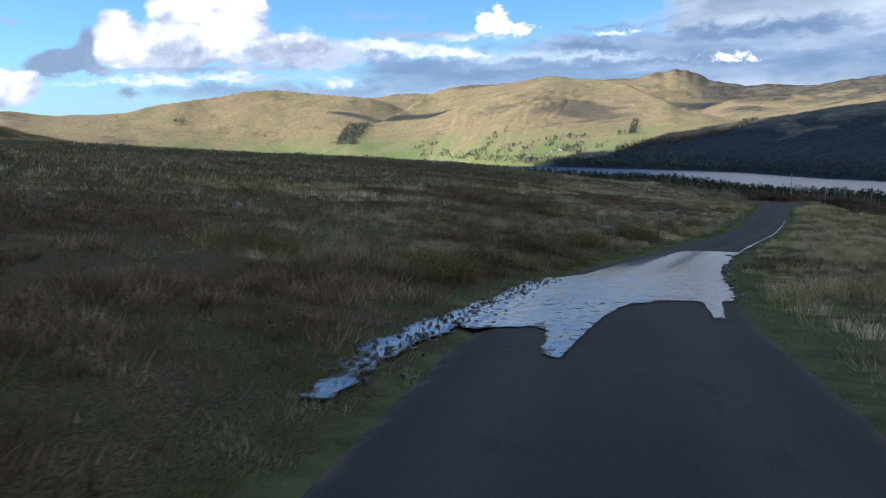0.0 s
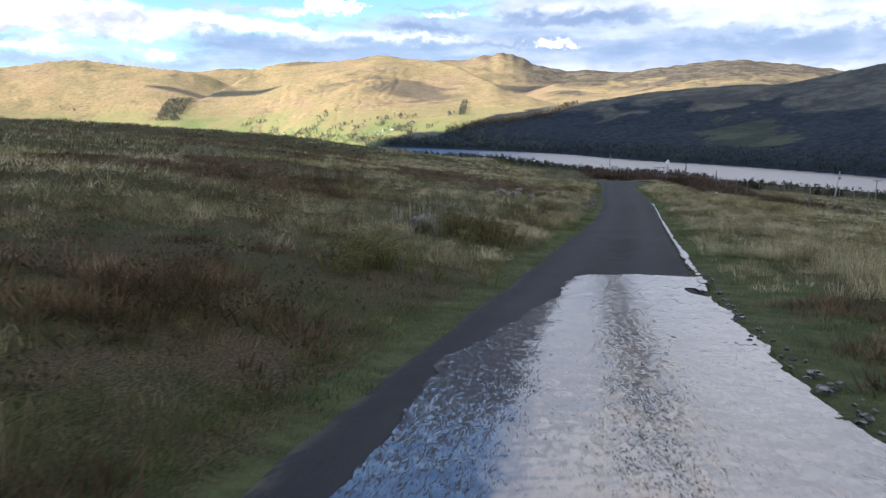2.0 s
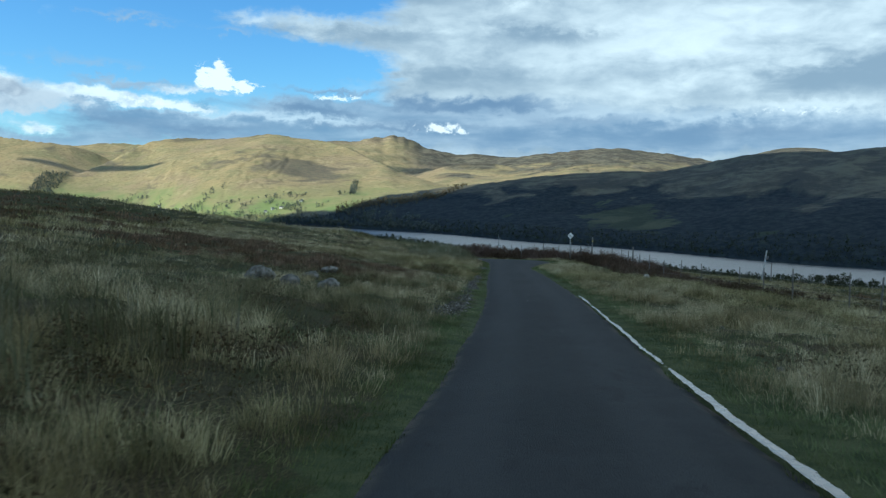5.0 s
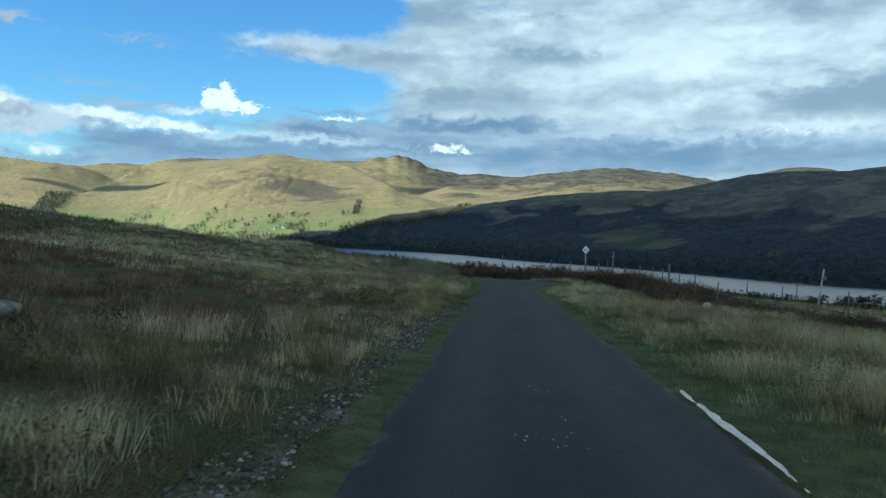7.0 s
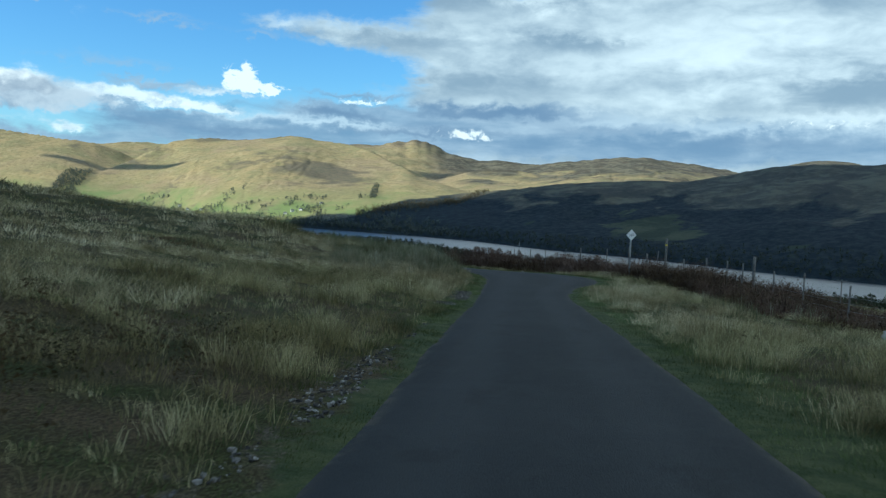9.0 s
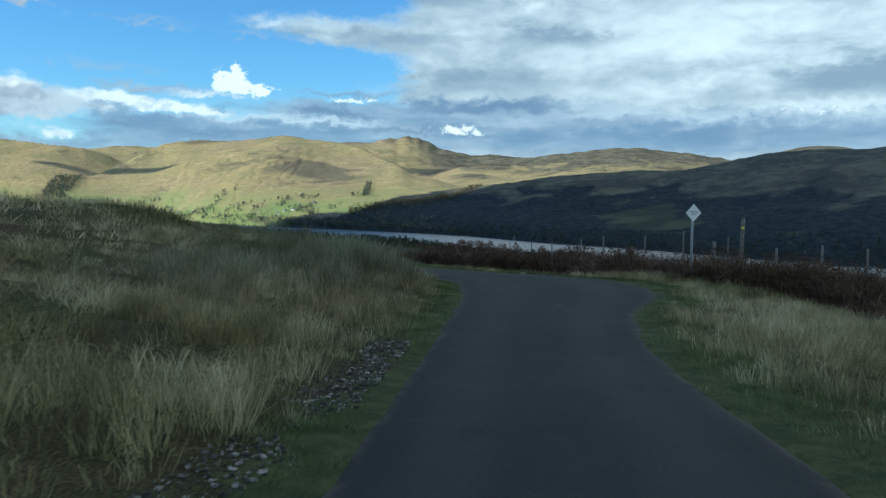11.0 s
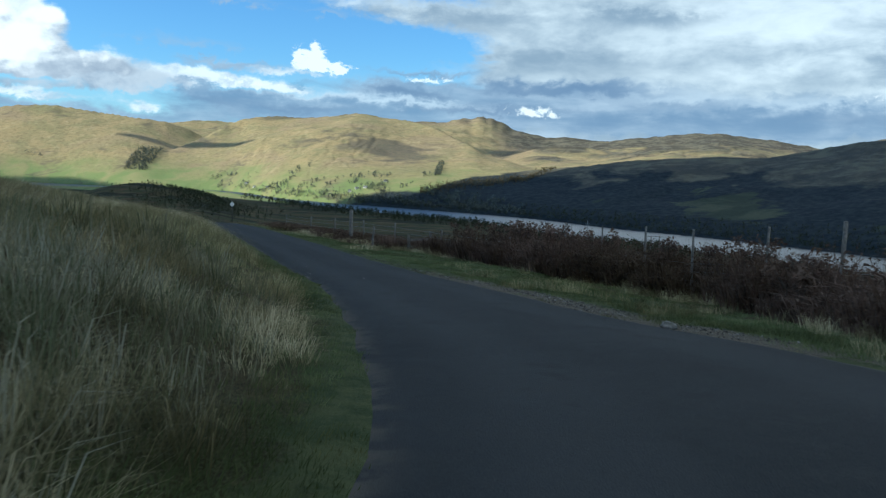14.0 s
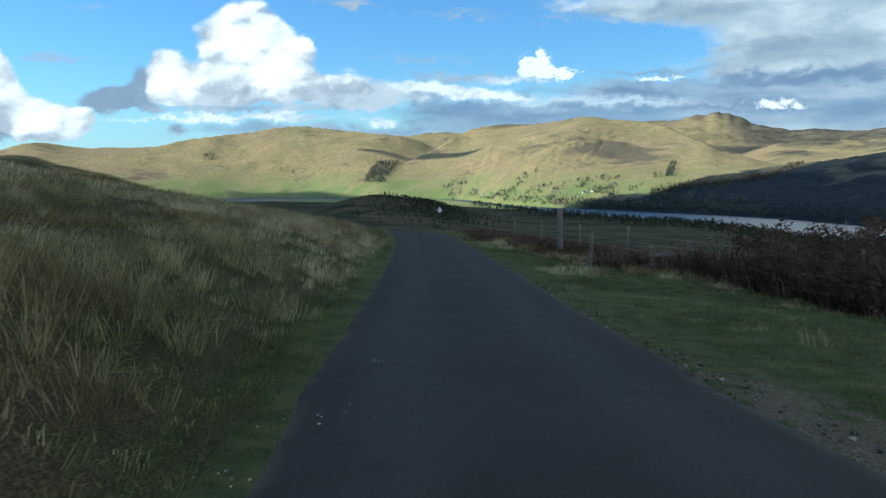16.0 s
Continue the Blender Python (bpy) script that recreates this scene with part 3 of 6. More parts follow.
    near = g.mix(times2(g, g.ramp(g.noise(g.scaled(p, (0.5, 1.6, 1.0)), 0.011, 5, 0.6, 0.4), 0.50, 0.58), g.ramp(rr, 240.0, 420.0)), near, (0.028, 0.032, 0.02))
    near = g.mix(times2(g, g.ramp(g.noise(g.scaled(p, (0.4, 1.8, 1.0)), 0.02, 4, 0.6), 0.58, 0.66), 0.7), near, (0.15, 0.125, 0.075))
    shore = g.ramp(g.m("SUBTRACT", rr, g.m("ADD", 1830.0, g.m("MULTIPLY", b, g.m("ADD", 28.0, g.m("MULTIPLY", b, 0.45))))), -10.0, 40.0)
    c = g.mix(shore, near, far)
    g.surface(c, 0.95, g.bump(g.m("ADD", g.m("MULTIPLY", fine, 0.5), mid), 0.6, 9.0), spec=0.05)
    return mt


def mat_road():
    mt, g = material("worn_asphalt")
    tc = g.node("ShaderNodeTexCoord")
    p = tc.outputs["Object"]
    across, along, _ = g.split(tc.outputs["UV"])
    big, mid, fine = g.noise(p, 0.35, 4, 0.6), g.noise(p, 2.5, 5, 0.6), g.noise(p, 70, 3, 0.6)
    c = g.mix(g.ramp(big, 0.35, 0.65), (0.0175, 0.0212, 0.0245), (0.024, 0.028, 0.0315))
    # wheel tracks polished lighter, a darker crown, dusty edges
    wob = g.m("MULTIPLY", g.m("SUBTRACT", g.noise(g.xyz(0.0, g.m("MULTIPLY", along, 1.0)), 0.15, 3), 0.5), 0.12)
    u = g.m("ADD", across, wob)
    track = g.m("MAXIMUM", g.ramp(g.m("ABSOLUTE", g.m("SUBTRACT", u, 0.24)), 0.15, 0.03), g.ramp(g.m("ABSOLUTE", g.m("SUBTRACT", u, 0.73)), 0.15, 0.03))
    c = g.mix(times2(g, track, g.m("ADD", 0.25, g.m("MULTIPLY", mid, 0.5))), c, (0.036, 0.041, 0.045))
    edge = g.ramp(g.m("ABSOLUTE", g.m("SUBTRACT", across, 0.5)), 0.43, 0.5)
    c = g.mix(times2(g, edge, g.ramp(mid, 0.4, 0.6)), c, (0.09, 0.082, 0.068))
    patch = g.ramp(g.noise(g.xyz(g.m("MULTIPLY", across, 3.0), g.m("MULTIPLY", along, 0.5)), 1.6, 4, 0.6), 0.6, 0.64)
    c = g.mix(times2(g, patch, 0.6), c, (0.017, 0.0195, 0.022))
    c = g.mix(times2(g, g.ramp(mid, 0.5, 0.75), 0.5), c, (0.039, 0.042, 0.043))
    c = g.mix(times2(g, g.ramp(fine, 0.55, 0.7), 0.5), c, (0.075, 0.073, 0.070))
    # damp stain left where the flood drained
    px_, py_, _ = g.split(p)
    side = g.m("DIVIDE", g.m("SUBTRACT", g.m("SUBTRACT", px_, 1.75), g.m("MULTIPLY", g.m("SUBTRACT", py_, 33.0), 0.165)), 0.42)
    length = g.m("DIVIDE", g.m("SUBTRACT", py_, 32.5), 3.6)
    spread = g.m("EXPONENT", g.m("MULTIPLY", g.m("ADD", g.m("MULTIPLY", side, side), g.m("MULTIPLY", length, length)), -1.0))
    damp = g.ramp(g.m("ADD", spread, g.m("MULTIPLY", g.m("SUBTRACT", g.noise(p, 4.0, 5, 0.65), 0.5), 3.2)), 0.5, 0.8)
    c = g.mix(times2(g, damp, 0.75), c, (0.011, 0.013, 0.015))
    stone = g.voronoi(p, 85.0)[0]
    g.surface(c, g.m("ADD", 0.74, g.m("MULTIPLY", mid, 0.25)), g.bump(g.m("ADD", g.m("MULTIPLY", stone, 0.6), fine), 0.5, 0.012), spec=0.16)
    return mt


def mat_blades(name, tones, rough=0.75):
    """Leaves of grass: tones run over the islands."""
    mt, g = material(name)
    r = g.node("ShaderNodeNewGeometry").outputs["Random Per Island"]
    ramp = g.node("ShaderNodeValToRGB")
    e = ramp.color_ramp.elements
    while len(e) < len(tones):
        e.new(0.5)
    for i, tone in enumerate(tones):
        e[i].position, e[i].color = i / (len(tones) - 1), (*tone, 1)
    p = g.node("ShaderNodeTexCoord").outputs["Object"]
    tuft = g.ramp(g.noise(p, 1.9, 3, 0.55), 0.36, 0.66)
    g.put(ramp.inputs[0], g.m("ADD", g.m("MULTIPLY", r, 0.38), g.m("MULTIPLY", tuft, 0.62)))
    c = g.mix(g.ramp(g.noise(p, 0.42, 4, 0.6), 0.40, 0.62), ramp.outputs[0], (0.58, 0.55, 0.47), "MULTIPLY")
    c = g.mix(g.ramp(g.noise(p, 0.085, 4, 0.6), 0.46, 0.60), c, (0.72, 0.74, 0.62), "MULTIPLY")
    c = g.mix(1.0, c, (1.22, 1.23, 1.26), "MULTIPLY")
    p = g.surface(c, rough, spec=0.15)
    thin = g.node("ShaderNodeBsdfTranslucent")
    g.put(thin.inputs[0], c)
    both = g.node("ShaderNodeMixShader")
    both.inputs[0].default_value = 0.35
    g.t.links.new(p.outputs[0], both.inputs[1])
    g.t.links.new(thin.outputs[0], both.inputs[2])
    g.t.links.new(both.outputs[0], [n for n in g.t.nodes if n.type == "OUTPUT_MATERIAL"][0].inputs[0])
    return mt


def mat_plain(name, a, b, scale, rough=0.8, bump=0.3, dist=0.01, metallic=0.0, spec=0.4):
    mt, g = material(name)
    p = g.node("ShaderNodeTexCoord").outputs["Object"]
    n, f = g.noise(p, scale, 5, 0.62, 0.2), g.noise(p, scale * 7, 4, 0.6)
    c = g.mix(g.ramp(g.m("ADD", g.m("MULTIPLY", n, 0.7), g.m("MULTIPLY", f, 0.3)), 0.36, 0.64), a, b)
    g.surface(c, rough, g.bump(g.m("ADD", n, g.m("MULTIPLY", f, 0.5)), bump, dist), metallic, spec)
    return mt


def mat_water(name, tint, rough, bump, scale, dist):
    mt, g = material(name)
    p = g.node("ShaderNodeTexCoord").outputs["Object"]
    n = g.noise(g.scaled(p, (1.0, 2.2, 1.0)), scale, 5, 0.6, 0.3)
    lean, unit = g.node("ShaderNodeVectorMath", operation="ADD"), g.node("ShaderNodeVectorMath", operation="NORMALIZE")
    g.put(lean.inputs[0], g.bump(n, bump, dist))
    lean.inputs[1].default_value = (0.0, -0.075, 0.0)
    g.put(unit.inputs[0], lean.outputs[0])
    g.surface(tint, rough, unit.outputs[0], 0.0, 1.0)
    return mt


def mat_film():
    """Thin running water over asphalt: fine ripples, steeper on the side that faces the flow; thinner and broken on the far side of the crown."""
    mt, g = material("wet_film")
    p = g.node("ShaderNodeTexCoord").outputs["Object"]
    x, y, _ = g.split(p)
    past = g.m("MINIMUM", g.m("MAXIMUM", g.m("SUBTRACT", y, 17.0), -4.0), 10.0)
    line = g.m("ADD", -1.02, g.m("ADD", g.m("MULTIPLY", past, 0.064), g.m("MULTIPLY", g.m("MULTIPLY", past, past), 0.006)))
    wob = g.m("MULTIPLY", g.m("SUBTRACT", g.noise(p, 2.2, 4, 0.6), 0.5), 0.5)
    thin = g.m("MULTIPLY", g.ramp(g.m("ADD", g.m("SUBTRACT", line, x), wob), -0.12, 0.25), g.ramp(y, 13.0, 18.0))
    a, b = g.noise(g.scaled(p, (1.0, 0.6, 1.0)), 5.0, 4, 0.6, 0.3), g.noise(g.scaled(p, (1.0, 0.28, 1.0)), 24.0, 4, 0.7)
    lean = g.m("ADD", g.m("MULTIPLY", g.m("SUBTRACT", a, 0.5), 0.12), g.m("MULTIPLY", g.m("SUBTRACT", b, 0.5), 0.34))
    tip = g.m("SUBTRACT", 0.055, g.m("MULTIPLY", thin, 0.018))
    way = g.xyz(g.m("MULTIPLY", g.m("SUBTRACT", b, 0.5), 0.10), g.m("SUBTRACT", lean, tip))
    s1, s2 = g.node("ShaderNodeVectorMath", operation="ADD"), g.node("ShaderNodeVectorMath", operation="NORMALIZE")
    g.put(s1.inputs[0], g.node("ShaderNodeNewGeometry").outputs["Normal"])
    g.put(s1.inputs[1], way)
    g.put(s2.inputs[0], s1.outputs[0])
    c = g.mix(g.ramp(g.noise(p, 5.0, 5, 0.65), 0.35, 0.65), (0.06, 0.06, 0.06), (0.13, 0.13, 0.125))
    c = g.mix(g.m("MULTIPLY", thin, 0.7), c, (0.035, 0.042, 0.052))
    off = g.m("DIVIDE", g.m("SUBTRACT", g.m("ADD", x, 2.15), g.m("MULTIPLY", y, 0.104)), 0.30)
    crown = g.m("MULTIPLY", g.m("EXPONENT", g.m("MULTIPLY", g.m("MULTIPLY", off, off), -1.0)), g.ramp(y, 13.0, 22.0))
    speck, grain = g.noise(g.scaled(p, (1.0, 0.42, 1.0)), 85.0, 4, 0.7), g.noise(g.scaled(p, (1.0, 0.3, 1.0)), 24.0, 5, 0.7)
    broken = g.m("MULTIPLY", thin, g.m("ADD", 0.05, g.m("MULTIPLY", g.ramp(y, 17.0, 21.0), 0.12)))
    deep = g.node("ShaderNodeAttribute", attribute_name="depth").outputs["Fac"]
    rim = g.m("MULTIPLY", g.ramp(g.m("ADD", deep, g.m("MULTIPLY", g.m("SUBTRACT", g.noise(p, 3.0, 5, 0.65), 0.5), 0.35)), 0.10, 0.0), g.ramp(y, 13.0, 11.0))
    broken = g.m("ADD", broken, g.m("MULTIPLY", rim, 0.16))
    silt = g.m("MULTIPLY", g.m("EXPONENT", g.m("MULTIPLY", g.m("MULTIPLY", off, off), -0.8)), g.ramp(y, 27.0, 21.0))
    c = g.mix(g.m("MULTIPLY", silt, g.ramp(g.noise(g.scaled(p, (1.0, 0.3, 1.0)), 6.0, 5, 0.7), 0.4, 0.6)), c, (0.20, 0.155, 0.09))
    bare = g.ramp(g.m("ADD", g.m("ADD", g.m("MULTIPLY", speck, 0.65), g.m("MULTIPLY", grain, 0.35)), g.m("ADD", g.m("MULTIPLY", crown, 0.12), broken)), 0.58, 0.63)
    c = g.mix(bare, c, (0.025, 0.026, 0.028))
    g.surface(c, g.m("ADD", 0.13, g.m("MULTIPLY", bare, 0.6)), s2.outputs[0], 0.0, g.m("SUBTRACT", 1.0, g.m("MULTIPLY", bare, 0.8)))
    return mt


GROUND, HILLS, ROAD = mat_ground(), mat_hills(), mat_road()
TUSSOCK = mat_blades("tussock_grass", [(0.066, 0.07, 0.037), (0.104, 0.104, 0.054), (0.17, 0.16, 0.084), (0.285, 0.262, 0.155), (0.52, 0.47, 0.31)])
VERGE = mat_blades("verge_grass", [(0.06, 0.085, 0.036), (0.088, 0.122, 0.05), (0.135, 0.165, 0.075), (0.24, 0.245, 0.14)])
BLEACHED = mat_blades("bleached_grass", [(0.12, 0.115, 0.062), (0.22, 0.20, 0.112), (0.36, 0.325, 0.195), (0.54, 0.485, 0.315), (0.74, 0.68, 0.48)])
RUSH = mat_blades("rushes", [(0.073, 0.093, 0.048), (0.125, 0.136, 0.076), (0.191, 0.191, 0.123), (0.266, 0.264, 0.194), (0.324, 0.327, 0.258)])
HEATHER = mat_blades("heather", [(0.06, 0.05, 0.033), (0.11, 0.08, 0.052), (0.175, 0.123, 0.08), (0.26, 0.19, 0.128)])
BUSH = mat_blades("old_heather", [(0.05, 0.052, 0.026), (0.07, 0.062, 0.034), (0.10, 0.075, 0.045), (0.14, 0.10, 0.06)])
BRACKEN = mat_blades("dead_bracken", [(0.05, 0.036, 0.029), (0.085, 0.058, 0.045), (0.13, 0.088, 0.066), (0.18, 0.135, 0.105)])
FERN = mat_blades("fern_leaves", [(0.07, 0.085, 0.03), (0.11, 0.12, 0.045), (0.16, 0.14, 0.06), (0.17, 0.105, 0.055)])
FOLIAGE = mat_blades("tree_leaves", [(0.026, 0.036, 0.024), (0.042, 0.054, 0.031), (0.065, 0.074, 0.042), (0.034, 0.042, 0.028)])
LOCH = mat_water("loch_water", (0.03, 0.04, 0.05), 0.34, 0.45, 0.06, 1.5)
FILM = mat_film()
# far leaves: distance haze is put into this paler, greyer leaf colour
HAZY = mat_blades("haze_pale_leaves", [(0.1, 0.118, 0.105), (0.135, 0.152, 0.135), (0.17, 0.185, 0.16)])
CLOUD = bpy.data.materials.new("cloud")
CLOUD.use_nodes = True
TIMBER = mat_plain("weathered_timber", (0.085, 0.083, 0.078), (0.22, 0.21, 0.195), 14.0, 0.9)
STONE = mat_plain("lichen_stone", (0.04, 0.042, 0.036), (0.21, 0.21, 0.195), 7.0, 0.9, 0.6, 0.03)

# ------------------------------------------------------------------ ground, hills, loch
u = np.concatenate([-np.geomspace(120, 12.3, 62), np.arange(-12, 14.01, 0.33), np.geomspace(14.3, 120, 60)])
v = np.concatenate([np.linspace(-60, -6, 60), np.arange(-5.6, 145, 0.5), np.geomspace(145.5, 265, 120)])
gy = np.repeat(v[:, None], len(u), 1)
gx = (road_l(v) + road_r(v))[:, None] / 2 + u[None]
gz = moor(gx, gy)
ground = new("ground", mesh_of("ground", np.stack([gx, gy, gz], -1).reshape(-1, 3), grid_faces(*gx.shape), [GROUND], smooth=True))
dl_, dr_ = road_l(gy) - gx, gx - road_r(gy)
wide_l, wide_r = (0.4 + 0.4 * F2(0 * gy, gy, 3.0, 3)) * (0.3 + 0.7 * sstep(gy, 14, 24)) + 0.25 * np.exp(-(((gy - 102) / 4) ** 2)), 0.4 * F2(0 * gy + 5, gy, 3.0, 3) + np.interp(gy, [0, 30, 60, 95, 111, 116, 124, 133, 137, 142], [0.9, 1.6, 1.4, 0.9, 2.0, 3.6, 5.2, 5.0, 3.4, 1.5])
turf_ = ground.data.attributes.new("turf", "FLOAT", "POINT")
turf_.data.foreach_set("value", np.maximum(sstep(wide_l - dl_, -0.35, 0.35) * (dl_ > -0.5), sstep(wide_r - dr_, -0.6, 0.6) * (dr_ > -0.5)).astype(np.float32).ravel())
worn_ = sstep(1 - np.abs(dr_ - 0.3) / 0.75, 0, 0.7) * sstep(gy, 108, 112) * (1 - sstep(gy, 120, 126)) + 0.5 * sstep(1 - np.abs(dl_ - 0.5) / 0.5, 0, 0.7) * sstep(gy, 52, 55) * (1 - sstep(gy, 76, 80))
ground.data.attributes.new("grit", "FLOAT", "POINT").data.foreach_set("value", worn_.astype(np.float32).ravel())
tagged(ground, "rough brown and green moorland ground beside the road", "ground", kind="structure")

bear = np.concatenate([np.linspace(-180, -80, 30), np.linspace(-75, -37, 40), np.arange(-36, 52, 0.13), np.linspace(53, 90, 50), np.linspace(95, 180, 26)])
dist = np.concatenate([np.geomspace(40, 1200, 60), np.linspace(1220, 4520, 178), np.linspace(4560, 4900, 6)])
B, D = np.meshgrid(bear, dist)
hx, hy = OX - D * np.sin(np.radians(B)), OY + D * np.cos(np.radians(B))
hz = land(B, D)
mid_x = (road_l(np.clip(hy, -60, 265)) + road_r(np.clip(hy, -60, 265))) / 2
inside = sstep(118 - np.abs(hx - mid_x), 0, 8) * sstep(hy, -58, -50) * sstep(263 - hy, 0, 10)
hz = hz - 2.5 * inside
hills = new("hills", mesh_of("hills", np.stack([hx, hy, hz], -1).reshape(-1, 3), grid_faces(*B.shape)[:, ::-1], [HILLS], smooth=True))
tagged(hills, "sunlit golden hills, green shore fields and dark woods across the valley", "hills", kind="structure")

loch = new("water", mesh_of("water", [(-4500, 700, LOCH_Z - 0.5), (4500, 700, LOCH_Z - 0.5), (4500, 4600, LOCH_Z - 0.5), (-4500, 4600, LOCH_Z - 0.5)], [(0, 1, 2, 3)], [LOCH]))
tagged(loch, "pale grey loch water that mirrors the cloudy sky", "water", kind="structure")

# ------------------------------------------------------------------ road
ry = np.arange(-45, 232, 0.45)
left, right = road_l(ry) + 0.07 * F1(ry, 0 * ry, 0.9, 3), road_r(ry) + 0.07 * F1(ry, 0 * ry + 9, 0.9, 3)
k = np.linspace(0, 1, 13)
rx = left[:, None] * (1 - k) + right[:, None] * k
rz = road_z(ry)[:, None] + 0.02 + 0.035 * (1 - (2 * k - 1) ** 2)[None] + 0.008 * F2(rx, np.repeat(ry[:, None], 13, 1), 1.3, 2)
rz[:, 0] -= 0.05
rz[:, -1] -= 0.05
road = new("road", mesh_of("road", np.stack([rx, np.repeat(ry[:, None], 13, 1), rz], -1).reshape(-1, 3), grid_faces(*rx.shape), [ROAD], smooth=True))
lay = road.data.uv_layers.new(name="UVMap")
idx = np.zeros(len(road.data.loops), np.int32)
road.data.loops.foreach_get("vertex_index", idx)
lay.data.foreach_set("uv", np.stack([np.tile(k, len(ry))[idx], np.repeat(ry, 13)[idx]], 1).astype(np.float32).ravel())
tagged(road, "narrow single-track road of dark worn asphalt", "road", kind="structure")

# ------------------------------------------------------------------ unseen cloud bank overhead, added to shade the moor
def cloud_bank():
    g = Graph(CLOUD.node_tree)
    t = g.node("ShaderNodeBsdfTranslucent")
    t.inputs[0].default_value = (0.34, 0.365, 0.41, 1)
    g.t.links.new(t.outputs[0], g.node("ShaderNodeOutputMaterial").inputs[0])
    # outline by bearing, set to where its shadow should end on the ground
    reach = [(-180, 2500), (-90, 2800), (-60, 3000), (-33, 2950), (-25, 2880), (-18, 2800), (-9, 2560), (-3, 2430), (0, 2390), (2, 2350), (4, 2325), (6, 2325), (8, 2340), (10, 2370), (14, 2360), (18, 2560), (22, 2900), (24, 3130), (25.2, 3230), (27, 3400), (30, 3530), (33, 3590), (36, 3480), (40, 3200), (45, 2950), (60, 2800), (90, 2600), (180, 2500)]
    height = 1100.0
    sx, sy = sun_way.x / sun_way.z * (height + 150), sun_way.y / sun_way.z * (height + 150)
    b = np.linspace(-180, 180, 361)
    s = np.linspace(0.02, 1, 30)
    rad = np.interp(b, *zip(*reach)) * (1 + 0.02 * F1(b, 0 * b, 4.0, 3))
    R_ = rad[None] * s[:, None]
    X, Y = OX - R_ * np.sin(np.radians(b)), OY + R_ * np.cos(np.radians(b))
    thick = 45 * np.sqrt(np.clip(1 - s**4, 0, 1))[:, None] * (1 + 0.4 * F2(X, Y, 500, 3))
    top = np.stack([X + sx, Y + sy, height + thick], -1).reshape(-1, 3)
    ob = new("cloud_bank", mesh_of("cloud_bank", top, grid_faces(*X.shape), [CLOUD], smooth=True))
    tagged(ob, "broad grey cloud bank out of view, added to shade the moor", "cloud", kind="structure")


def shadow_cloud(b, r, z, long, wide, seed):
    """Unseen cloud, added to cast its shadow on the hillside at bearing b, distance r."""
    k = (1100.0 - z) / sun_way.z
    cx, cy = OX - r * math.sin(radians(b)) + sun_way.x * k, OY + r * math.cos(radians(b)) + sun_way.y * k
    bm = bmesh.new()
    bmesh.ops.create_icosphere(bm, subdivisions=4, radius=1)
    off = Vector((seed * 3.1, seed * 7.7, 0))
    for v in bm.verts:
        p = v.co.copy()
        v.co = Vector((p.x * long, p.y * wide, p.z * 40 + 10)) * (1 + 0.45 * noise.noise(p * 1.7 + off) + 0.2 * noise.noise(p * 4 + off))
    ob = part("cloud", bm, CLOUD, smooth=True)
    ob.matrix_world = pose(cx, cy, 1100, 0, 0, -b * 0.4)
    return tagged(ob, "small grey unseen cloud added to shade part of the hills", "cloud", kind="structure")


cloud_bank()
shadow_cloud(20.8, 3560, 30, 260, 22, 1)
# added to put the hollow below the summit in shade
shadow_cloud(-0.5, 3660, 62, 120, 75, 2)


# ------------------------------------------------------------------ loose geometry in bulk
def blades(x, y, z, height, width, count, spread, droop, segs, seed, out=1.0):
    """Tufts of narrow leaves: arrays of tuft places and heights; count leaves each, that fan out and bend over. Gives verts and triangles."""
    r = np.random.RandomState(seed)
    n = len(x) * count
    px, py, pz, h = (np.repeat(np.asarray(v, float), count) for v in (x, y, z, height))
    turn, k = r.rand(n) * 2 * np.pi, np.sqrt(r.rand(n))
    s = np.repeat(np.broadcast_to(spread, np.shape(x)), count)
    bx, by = px + np.cos(turn) * k * s, py + np.sin(turn) * k * s
    way = turn + r.normal(0, 0.7, n)
    h = h * (0.5 + 0.6 * r.rand(n))
    lean = np.repeat(np.broadcast_to(droop, np.shape(x)), count) * h * (0.25 + 0.9 * k * out) * (0.4 + r.rand(n))
    lean = np.minimum(lean, 1.05 * h)
    w = np.repeat(np.broadcast_to(width, np.shape(x)), count) * (0.6 + 0.8 * r.rand(n))
    side = way + np.pi / 2 + r.normal(0, 0.6, n)
    sx, sy = np.cos(side) * w / 2, np.sin(side) * w / 2
    lx, ly = np.cos(way) * lean, np.sin(way) * lean
    b0, b1 = np.stack([bx - sx, by - sy, pz - 0.03], 1), np.stack([bx + sx, by + sy, pz - 0.03], 1)
    tip = np.stack([bx + lx, by + ly, pz + h - 0.35 * lean], 1)
    if segs == 1:
        v = np.stack([b0, b1, tip], 1).reshape(-1, 3)
        return v, np.arange(len(v)).reshape(-1, 3)
    mx, my, mz = bx + lx * 0.36, by + ly * 0.36, pz + h * 0.62
    m0, m1 = np.stack([mx - sx * 0.75, my - sy * 0.75, mz], 1), np.stack([mx + sx * 0.75, my + sy * 0.75, mz], 1)
    v = np.stack([b0, b1, m0, m1, tip], 1).reshape(-1, 3)
    i = np.arange(n)[:, None] * 5
    f = np.stack([i + [0, 1, 3], i + [0, 3, 2], i + [2, 3, 4]], 1).reshape(-1, 3)
    return v, f


def joined(pieces):
    vs, fs, at = [], [], 0
    for v, f in pieces:
        vs.append(v)
        fs.append(f + at)
        at += len(v)
    return np.concatenate(vs), np.concatenate(fs)


def stuff(name, pieces, mat, label, category):
    v, f = joined(pieces)
    return tagged(new(name, mesh_of(name, v, f, [mat])), label, category, kind="stuff")


